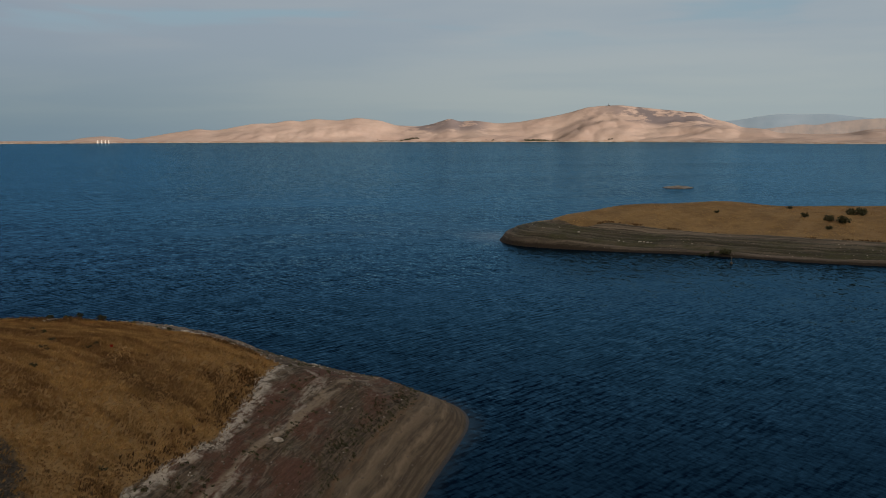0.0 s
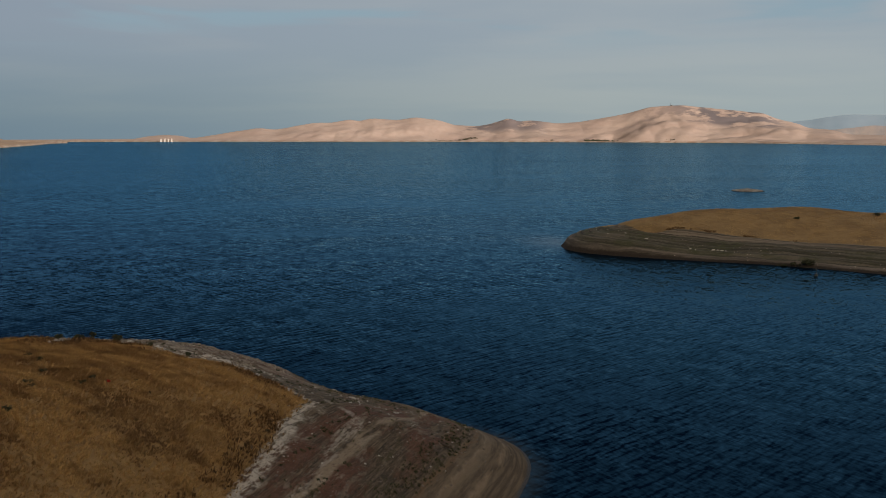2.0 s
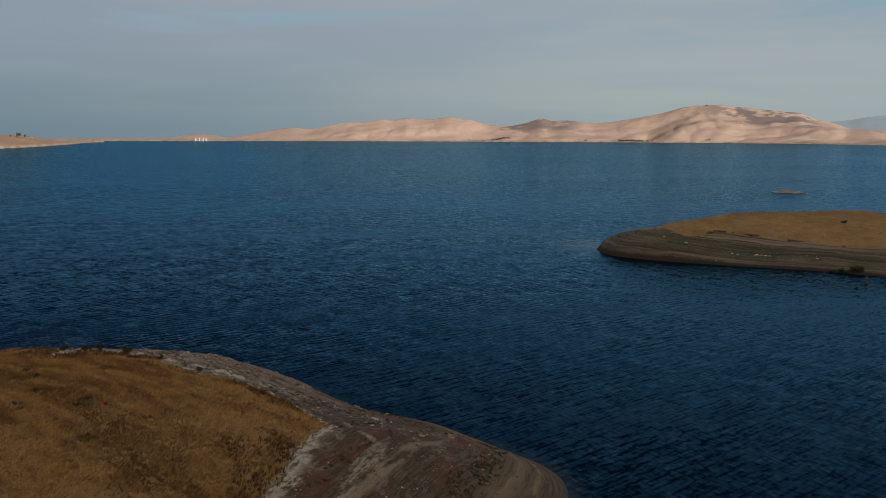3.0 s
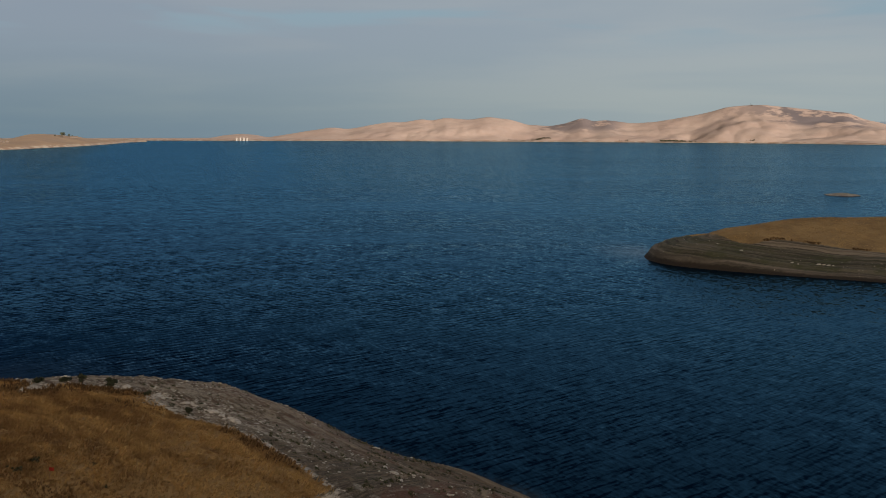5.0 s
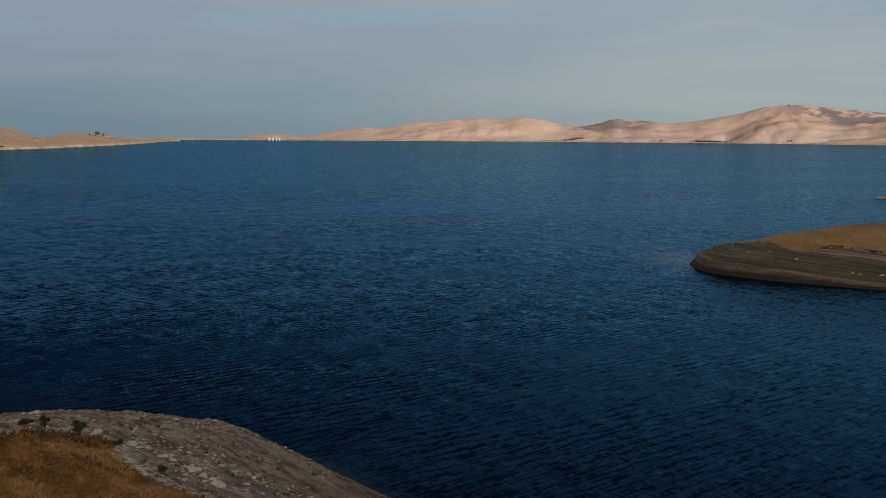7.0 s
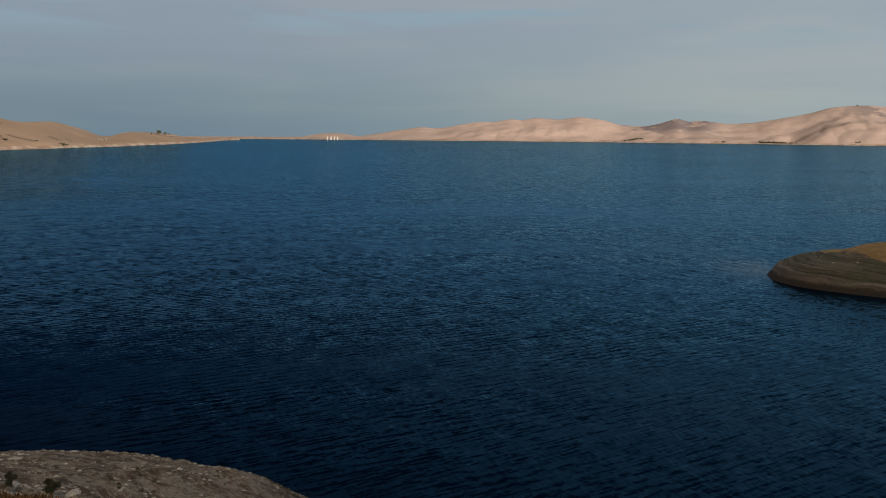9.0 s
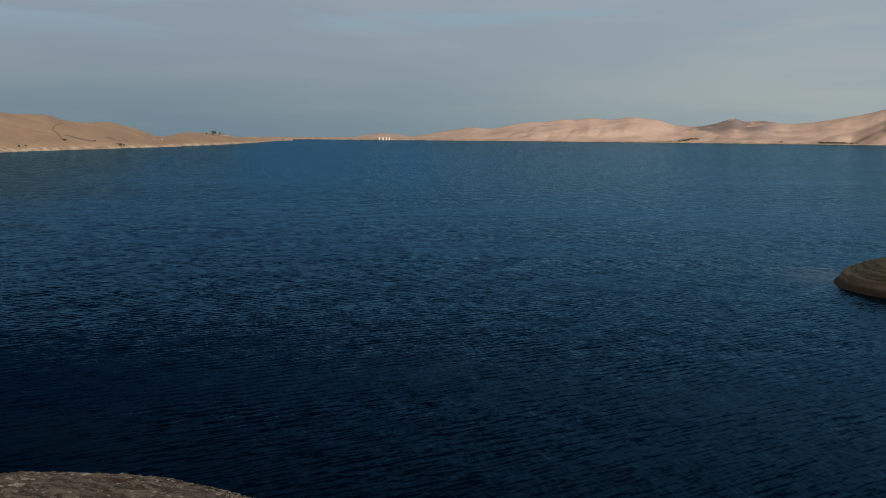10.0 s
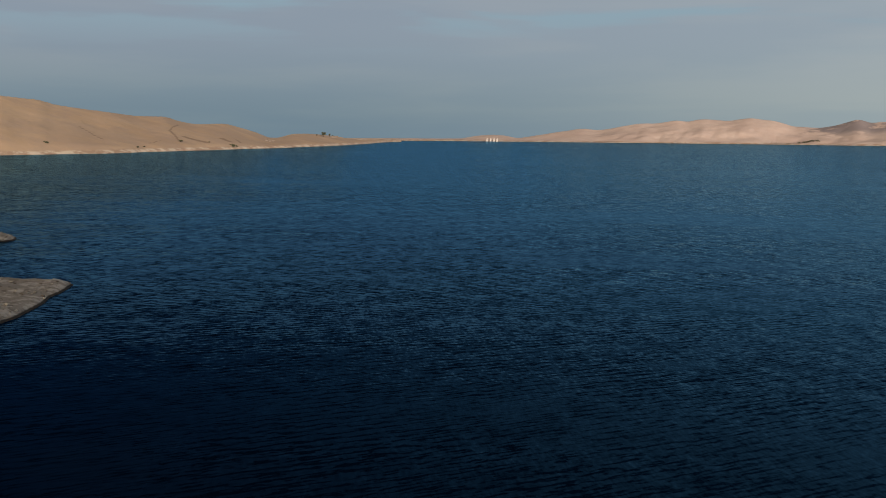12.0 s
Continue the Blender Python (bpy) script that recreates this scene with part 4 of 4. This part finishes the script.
chance = 0.55 * np.exp(-((edge - d - 0.9) / 0.9) ** 2) * smooth(-0.1, 0.35, fbm(x, y, 4, 3, 121)) + 0.16 * (d > 9) * (d < edge) * smooth(0.05, 0.35, fbm(d * 3.2, (x + y) * 0.35, 6, 3, 123))
chance = chance + 0.75 * north * (d > 6) * (d < edge + 1) * smooth(-0.06, 0.26, fbm(d * 1.3, along(x, y, NEAR) * 0.45, 3, 4, 125)) + 0.02 * (d > 3) * (d < edge)
chance = chance * (1 - 0.85 * smooth(116, 134, y) * smooth(-24, -10, x) * smooth(14, 9, d))
keep = (rng.uniform(0, 1, len(x)) < chance) & (d > 1.2) & in_near_view(x, y)
x, y, z, d = x[keep], y[keep], z[keep], d[keep]
size = (0.03 + 0.12 * rng.uniform(0, 1, len(x)) ** 4) * (1 + 0.5 * stony(x, y, d))
rubble = pebbles("shore_rubble", np.stack([x, y, z - size * 0.05], 1), size, MAT["rubble"])
tagged(rubble, "bleached pale rubble strewn below the grass line", "rubble", kind="stuff")
x, y = scatter(9000, -95, 22, 62, 176)
z, d = near_height(x, y)
keep = (d > 0.3) & (d < grass_edge(x, y) + 1) & in_near_view(x, y)
x, y, z = x[keep], y[keep], z[keep]
size = 0.05 + 0.13 * rng.uniform(0, 1, len(x)) ** 3
tagged(pebbles("shore_stones", np.stack([x, y, z + size * 0.1], 1), size, MAT["stone"]), "small brown stones on the bare shore", "stones", kind="stuff")
x, y = scatter(16000, -42, -18, 48, 80)
z, d = near_height(x, y)
keep = gravel_cut(x, y) > 0.4
x, y, z = x[keep], y[keep], z[keep]
size = 0.04 + 0.12 * rng.uniform(0, 1, len(x)) ** 2
tagged(pebbles("dark_gravel", np.stack([x, y, z + size * 0.1], 1), size, MAT["gravel"]), "dark loose gravel in a bare cut", "gravel", kind="stuff")

# low green weeds in bands along the contour
x, y = scatter(80000, -60, 18, 62, 172)
z, d = near_height(x, y)
band = 0.95 * np.exp(-((d - 8.4) / 1.0) ** 2) * (fbm(x, y, 5, 2, 131) > -0.12) + 0.35 * np.exp(-((d - 11.5) / 1.6) ** 2) * (fbm(x, y, 4, 2, 133) > 0.15) + 0.06 * (d > 6) * (d < 17)
keep = (rng.uniform(0, 1, len(x)) < band) & (fbm(x, y, 1.6, 2, 135) > -0.05) & in_near_view(x, y)
x, y, z = x[keep], y[keep], z[keep]
cx, cy = scatter(5200, -34, 16, 64, 172)
_, cd = near_height(cx, cy)
keep = (cd > 6.5) & (cd < grass_edge(cx, cy) - 0.5) & (fbm(cd * 2.2, along(cx, cy, NEAR) * 0.22, 3, 3, 137) > 0.04) & (rng.uniform(0, 1, len(cx)) > 0.8 * smooth(112, 128, cy) * smooth(2, -10, cx))
cx, cy = np.repeat(cx[keep], 6), np.repeat(cy[keep], 6)
cx, cy = cx + rng.normal(0, 0.10, len(cx)), cy + rng.normal(0, 0.12, len(cy))
x, y, z = np.concatenate([x, cx]), np.concatenate([y, cy]), np.concatenate([z, near_height(cx, cy)[0]])
weeds = blades("shore_weed", np.stack([x, y, z], 1), 0.10 + 0.13 * rng.uniform(0, 1, len(x)), 0.05, (0.05, 0.0), 4, MAT["weed"])
tagged(weeds, "low green weeds along old water lines", "weeds", kind="stuff")


# darker stubble and shrubs along the lower edge of the grass
x, y = scatter(60000, -60, 2, 62, 150)
z, d = near_height(x, y)
over = d - grass_edge(x, y)
keep = (rng.uniform(0, 1, len(x)) < 0.85 * smooth(-0.6, 0.3, over) * smooth(3.2, 0.8, over) * smooth(-0.25, 0.2, fbm(x, y, 4, 3, 141))) & in_near_view(x, y)
x, y, z = x[keep], y[keep], z[keep]
stubble = blades("dry_stubble", np.stack([x, y, z], 1), 0.30 + 0.25 * rng.uniform(0, 1, len(x)), 0.05, (0.3, -0.2), 4, MAT["stubble"])
tagged(stubble, "dark brown stubble at the lower edge of the grass", "stubble", kind="stuff")


# ---- rocks ----
def rock_mesh(seed):
    bm = bmesh.new()
    bmesh.ops.create_icosphere(bm, subdivisions=2, radius=1.0)
    o = Vector((seed * 7.1, seed * 3.7, seed))
    for v in bm.verts:
        k = 1 + 0.55 * noise.noise(v.co * 1.3 + o) + 0.32 * noise.noise(v.co * 2.9 + o)
        v.co = Vector((v.co.x * 1.3 * k, v.co.y * 0.9 * k, v.co.z * 0.5 * k))
    me = bpy.data.meshes.new("rock")
    bm.to_mesh(me)
    bm.free()
    me.materials.append(MAT["rock"])
    return me


ROCKS = [rock_mesh(k) for k in range(6)]


def rock(x, y, size, height, label="bleached pale boulder lying on the bare shore", group="shore rocks"):
    ob = new("rock", ROCKS[rng.integers(len(ROCKS))])
    z = float(height(np.array([x]), np.array([y]))[0][0])
    ob.matrix_world = pose(x, y, z + 0.12 * size, rng.uniform(-14, 14), rng.uniform(-14, 14), rng.uniform(0, 360)) @ Matrix.Diagonal((size, size, size * rng.uniform(0.7, 1.1), 1))
    return tagged(ob, label, "rock", group)


xs, ys = scatter(3000, -75, 10, 66, 172)
_, ds = near_height(xs, ys)
es = grass_edge(xs, ys)
odds = (0.06 + 0.5 * (ys > 114)) * np.exp(-((es - ds - 0.6) / 0.9) ** 2) + np.where((ys > 114) & (ds > 8) & (ds < es), 0.16, np.where((ds > 5) & (ds < es), 0.02, 0))
for k in np.flatnonzero((rng.uniform(0, 1, len(xs)) < odds) & in_near_view(xs, ys))[:110]:
    rock(xs[k], ys[k], 0.10 + 0.26 * rng.uniform() ** 3, near_height)


def boulder(x, y, size, height, label):
    return rock(x, y, size, height, label, "single boulders")


for x, y, size in ((-22.1, 129.2, 0.55), (-21.5, 128.5, 0.4), (-18.7, 125.5, 0.42), (-29.2, 134.7, 0.45), (-28.4, 134.2, 0.33), (-33.4, 137.4, 0.4), (-25.3, 131.6, 0.34), (-24.0, 130.6, 0.3), (-19.6, 126.9, 0.3), (-22.7, 130.0, 0.36), (-20.6, 127.6, 0.32)):
    boulder(x, y, size, near_height, "white bleached slab at the edge of the dry grass")
boulder(-6.6, 91.6, 0.42, near_height, "single pale boulder on the reddish bare slope")
for x, y, size in ((102.1, 308.3, 0.5), (103.4, 307.8, 0.4), (104.6, 307.4, 0.45), (105.8, 307.0, 0.35), (95.6, 311.0, 0.4), (96.8, 309.6, 0.3), (84, 322, 0.4), (79, 330, 0.35), (118, 301, 0.3)):
    rock(x, y, size, east_height, "pale boulder on the terraced shore", "rocks of the low headland")
x, y = scatter(5000, 55, 190, 250, 360)
z, d = east_height(x, y)
keep = (d > 1) & (rng.uniform(0, 1, len(x)) > east_cover(x, y, d)) & (fbm(x, y, 9, 3, 141) > 0.0)
x, y, z = x[keep], y[keep], z[keep]
size = 0.08 + 0.16 * rng.uniform(0, 1, len(x)) ** 4
tagged(pebbles("headland_rubble", np.stack([x, y, z + size * 0.1], 1), size, MAT["rubble"]), "scattered pale stones on the terraced shore", "rubble", kind="stuff")
for outline, box_, seed in ((SPIT, (-300, -136, 215, 315), 151), (SPIT_2, (-330, -232, 335, 410), 152)):
    x, y = scatter(5000, *box_)
    z, d = spit_height(x, y, outline, 5.0)
    keep = (d > 0.5) & (fbm(x, y, 9, 3, seed) > -0.1)
    x, y, z = x[keep], y[keep], z[keep]
    size = 0.10 + 0.40 * rng.uniform(0, 1, len(x)) ** 4
    tagged(pebbles("spit_rubble", np.stack([x, y, z + size * 0.1], 1), size, MAT["rubble"]), "pale broken rock on the bare spit", "rubble", kind="stuff")


# ---- bushes and trees ----
def leaves(bm, lobes, count, size):
    """Many small leaf cards in uneven clumps about the lobes (centre, radius)."""
    for k in range(count):
        c, r = lobes[rng.integers(len(lobes))]
        v = Vector(rng.normal(0, 1, 3)).normalized() * r * rng.uniform(0.45, 1.08)
        p = Vector(c) + Vector((v.x, v.y, v.z * 0.8))
        a = Vector(rng.normal(0, 1, 3)).normalized() * size * rng.uniform(0.6, 1.4)
        b = Vector(rng.normal(0, 1, 3)).cross(a).normalized() * a.length * 0.55
        q = [bm.verts.new(p + o) for o in (-a, b, a, -b)]
        bm.faces.new(q)


def bush(x, y, z, wide, tall, label, leaf_count=420, leaf=None, kind="bush", group="bushes"):
    thing = new(kind)
    thing.location = (x, y, z - 0.05)
    bm = bmesh.new()
    lobes = []
    for k in range(7):
        a, r = rng.uniform(0, 6.28), rng.uniform(0.1, 0.42) * wide
        c = (math.cos(a) * r, math.sin(a) * r, tall * rng.uniform(0.22, 0.68))
        lobes.append((c, min(wide * 0.28, tall * 0.6) * rng.uniform(0.65, 1.0)))
        tube(bm, (0, 0, 0), c, 0.035 * wide, 0.012 * wide, 5)
    part("stems", bm, MAT["bark"], thing)
    bm = bmesh.new()
    leaves(bm, lobes, leaf_count, leaf or wide * 0.055)
    part("foliage", bm, MAT["leaf"], thing)
    return tagged(thing, label, kind, group)


def tree(x, y, z, wide, tall, label, group="trees by the house", leaf_count=500):
    thing = new("tree")
    thing.location = (x, y, z - 0.2)
    bm = bmesh.new()
    tube(bm, (0, 0, 0), (0, 0, tall * 0.45), 0.045 * tall, 0.03 * tall, 8)
    lobes = []
    for k in range(9):
        a, r = rng.uniform(0, 6.28), rng.uniform(0.12, 0.36) * wide
        c = (math.cos(a) * r, math.sin(a) * r, tall * rng.uniform(0.5, 0.86))
        lobes.append((c, wide * rng.uniform(0.15, 0.25)))
        tube(bm, (0, 0, tall * 0.4), c, 0.022 * tall, 0.007 * tall, 5)
    part("trunk", bm, MAT["bark"], thing)
    bm = bmesh.new()
    leaves(bm, lobes, leaf_count, wide * 0.06)
    part("crown", bm, MAT["leaf"], thing)
    return tagged(thing, label, "tree", group)


def at_height(height, x, y):
    return float(height(np.array([float(x)]), np.array([float(y)]))[0][0])


for x, y, wide, tall in ((-37.8, 136.8, 1.05, 1.5), (-34.8, 137.0, 1.3, 1.6), (-41.2, 134.2, 1.3, 0.8), (-39.6, 137.0, 1.2, 0.7), (-23.4, 126.8, 0.9, 0.55), (-29.5, 133.0, 0.9, 0.6)):
    bush(x, y, at_height(near_height, x, y), wide, tall, "dark green bush at the edge of the dry grass", 1100, group="bushes of the near hill")
xs, ys = scatter(400, -62, -10, 72, 150)
_, ds = near_height(xs, ys)
keep = (ds > grass_edge(xs, ys) + 0.5) & (gravel_cut(xs, ys) < 0.1) & (fbm(xs, ys, 14, 2, 161) > 0.02) & in_near_view(xs, ys)
for x, y in list(zip(xs[keep], ys[keep]))[:60]:
    wide = rng.uniform(0.35, 0.95)
    bush(x, y, at_height(near_height, x, y), wide, wide * rng.uniform(0.45, 0.65), "low dark scrub bush in the dry grass", 110, wide * 0.09, group="scrub in the grass")
for x, y, wide, tall, label in ((183.7, 314.8, 7.0, 2.6, "wide dark green bush on the grassy headland top"), (187.0, 316.4, 4.5, 1.8, "dark green bush beside a larger one"),
                                (171.0, 309.6, 4.0, 2.4, "dark green bush on the grassy headland"), (174.0, 306.0, 5.2, 2.6, "grey-green bush on the grassy headland"),
                                (165.8, 316.5, 3.2, 2.0, "small dark bush on the dry grass"), (165.6, 299.5, 2.6, 1.3, "low dark bush on the dry grass slope"),
                                (167.8, 332.0, 2.2, 1.5, "small bush on the headland crest"), (139.0, 331.0, 2.4, 0.9, "low bush on the headland crest"),
                                (124.0, 289.0, 5.0, 1.5, "dark wet bush at the water's edge"), (121.3, 290.0, 4.2, 0.9, "low dark brush at the water's edge"), (118.0, 291.4, 4.0, 0.7, "low dark brush at the water's edge")):
    bush(x, y, at_height(east_height, x, y), wide, tall, label, 520, group="bushes of the low headland")


def left_place(deg, inland_m):
    a = math.radians(deg)
    r = float(soft_line(np.array([deg]), LEFT_SHORE, 0.5)[0]) + inland_m
    z = float(left_height(np.array([deg]), np.array([r]))[0][0])
    return r * math.sin(a), r * math.cos(a) + 103, z


for deg, up, wide, tall in ((-24.35, 330, 17, 15), (-24.75, 330, 6, 6), (-23.95, 345, 9, 11), (-23.8, 340, 6, 7)):
    tree(*left_place(deg, up), wide, tall, "dark shade tree on the bare grass knoll")
for deg, up, wide, tall in ((-29.75, 24, 16, 6), (-29.5, 22, 10, 4), (-32.75, 70, 9, 4), (-40.1, 42, 9, 3.5), (-31.1, 60, 5, 2.5), (-35.2, 30, 7, 3), (-34.8, 34, 6, 2.5)):
    x, y, z = left_place(deg, up)
    bush(x, y, z, wide, tall, "dark bush above the bleached shore band", 300, group="bushes of the far slope")


def long_house(x, y, z, length, wide, tall, turn, label):
    thing = new("house")
    thing.matrix_world = pose(x, y, z - 0.3, 0, 0, turn)
    bm = bmesh.new()
    box(bm, (0, 0, tall / 2), (length, wide, tall), 0.1)
    part("wall", bm, MAT["stone"], thing)
    bm = bmesh.new()
    h = wide * 0.28
    lo = [bm.verts.new((sx * (length / 2 + 0.6), sy * (wide / 2 + 0.6), tall)) for sx, sy in ((-1, -1), (1, -1), (1, 1), (-1, 1))]
    hi = [bm.verts.new((sx * (length / 2 + 0.6), 0, tall + h)) for sx in (-1, 1)]
    for f in ((lo[0], lo[1], hi[1], hi[0]), (lo[2], lo[3], hi[0], hi[1]), (lo[1], lo[2], hi[1]), (lo[3], lo[0], hi[0]), (lo[3], lo[2], lo[1], lo[0])):
        bm.faces.new(f)
    part("roof", bm, MAT["stone"], thing)
    for k in (-0.3, 0.0, 0.3):
        bm = bmesh.new()
        box(bm, (k * length, -wide / 2 - 0.03, tall * 0.55), (length * 0.09, 0.1, tall * 0.4))
        part("window", bm, MAT["steel"], thing)
    return tagged(thing, label, "house", "houses on the far shore")


x, y, z = left_place(-23.75, 325)
long_house(x, y, z, 26, 8, 3.2, 20, "long low house beside shade trees")
for deg, up, length in ((-27.75, 200, 6), (-27.55, 190, 5), (-27.35, 205, 5)):
    x, y, z = left_place(deg, up)
    long_house(x, y, z, length, 4, 2.6, 30, "small pale hut in the gap of the hills")


def far_place(deg, r):
    a = math.radians(deg)
    return r * math.sin(a), r * math.cos(a), float(far_height(np.array([float(deg)]), np.array([float(r)]))[0][0])


def grove(deg0, deg1, inland0, inland1, count, tall):
    """A far dark wood: a row of uneven crowns of leaf clumps."""
    bm = bmesh.new()
    for k in range(count):
        deg = rng.uniform(deg0, deg1)
        r = float(far_shore(np.array([deg]))[0]) + rng.uniform(inland0, inland1)
        x, y, z = far_place(deg, r)
        h = tall * rng.uniform(0.6, 1.2)
        leaves(bm, [((x, y, z + h * 0.55), h * 0.5), ((x + h * 0.4, y, z + h * 0.4), h * 0.35)], 40, h * 0.16)
    me = bpy.data.meshes.new("far_wood")
    bm.to_mesh(me)
    bm.free()
    me.materials.append(MAT["leaf"])
    return tagged(new("far_wood", me), "dark line of trees above the far shore", "wood", kind="stuff")


grove(11.3, 12.6, 22, 40, 60, 9)
grove(12.6, 13.3, 20, 34, 14, 6)
grove(3.6, 4.8, 70, 85, 40, 7)
grove(2.2, 3.6, 60, 66, 30, 4)
grove(8.9, 9.4, 20, 34, 8, 5)
grove(16.1, 16.6, 20, 34, 10, 6)


# ---- intake towers, mast, marker, driftwood ----
def intake_tower():
    thing = new("intake_tower")
    bm = bmesh.new()
    box(bm, (0, 0, 3), (6.5, 6.5, 14), 0.3)
    part("shaft", bm, MAT["concrete"], thing)
    bm = bmesh.new()
    box(bm, (0, 0, 10.5), (8.5, 8.5, 1.4), 0.3)
    deck = part("deck", bm, MAT["concrete"], thing)
    bm = bmesh.new()
    box(bm, (1, 0, 12.7), (4, 4, 3.2), 0.2)
    part("hoist_house", bm, MAT["concrete"], deck)
    for sx in (-1, 1):
        bm = bmesh.new()
        tube(bm, (sx * 3.8, -3.8, 11), (sx * 3.8, -3.8, 14), 0.25, 0.25, 6)
        part("post", bm, MAT["steel"], deck)
    return tagged(thing, "white concrete intake tower standing in the lake", "tower", "intake towers")


tower = intake_tower()
first = True
for deg in (-14.02, -13.80, -13.60, -13.42):
    a = math.radians(deg)
    m = pose(4385 * math.sin(a), 4385 * math.cos(a), 0, 0, 0, 14)
    if first:
        tower.matrix_basis, first = m, False
    else:
        copy_thing(tower, m)

mast = new("radio_mast")
mx_, my_, mz_ = far_place(16.3, 4796)
mast.location = (mx_, my_, mz_ - 0.5)
bm = bmesh.new()
tube(bm, (0, 0, 0), (0, 0, 14), 1.0, 0.5, 6)
part("pole", bm, MAT["steel"], mast)
bm = bmesh.new()
box(bm, (5, 0, 2.2), (7, 5, 4.4), 0.2)
part("hut", bm, MAT["bark"], mast)
tagged(mast, "small radio mast with a hut on the summit", "mast")

marker = new("marker_buoy")
marker.location = (119.0, 271.2, 0.0)
bm = bmesh.new()
bmesh.ops.create_cone(bm, cap_ends=True, segments=14, radius1=0.55, radius2=0.42, depth=0.9, matrix=Matrix.Translation((0, 0, 0.2)))
part("float", bm, MAT["steel"], marker)
bm = bmesh.new()
tube(bm, (0, 0, 0.6), (0, 0, 2.3), 0.09, 0.07, 8)
pole = part("pole", bm, MAT["steel"], marker)
bm = bmesh.new()
box(bm, (0, 0, 2.1), (0.42, 0.10, 0.5), 0.02)
part("plate", bm, MAT["steel"], pole)
tagged(marker, "small dark marker buoy with a post in the water", "buoy")

log = new("driftwood_log")
lx, ly = 6.5, 115.8
log.matrix_world = pose(lx, ly, at_height(near_height, lx, ly) + 0.1, 0, 8, 118)
bm = bmesh.new()
tube(bm, (-1.3, 0, 0), (1.2, 0.1, 0.05), 0.17, 0.10, 9)
part("trunk", bm, MAT["bark"], log)
bm = bmesh.new()
tube(bm, (0.3, 0, 0.02), (0.9, 0.55, 0.25), 0.06, 0.03, 6)
part("branch", bm, MAT["bark"], log)
tagged(log, "weathered driftwood log beside the shore track", "log")

flag = new("marker_flag")
fx, fy = -25.2, 102.0
flag.location = (fx, fy, at_height(near_height, fx, fy))
bm = bmesh.new()
tube(bm, (0, 0, -0.1), (0, 0, 0.72), 0.012, 0.010, 6)
part("stake", bm, MAT["steel"], flag)
bm = bmesh.new()
cols = [[bm.verts.new((0.012 + 0.11 * k, 0.035 * math.sin(1.9 * k), h + 0.012 * math.cos(2.3 * k))) for h in (0.46, 0.70)] for k in range(4)]
for a, b in zip(cols, cols[1:]):
    bm.faces.new((a[0], b[0], b[1], a[1]))
bmesh.ops.solidify(bm, geom=bm.faces[:], thickness=0.012)
part("cloth", bm, MAT["red_cloth"], flag, "faded red cloth")
tagged(flag, "small red marker flag standing in the dry grass", "flag")
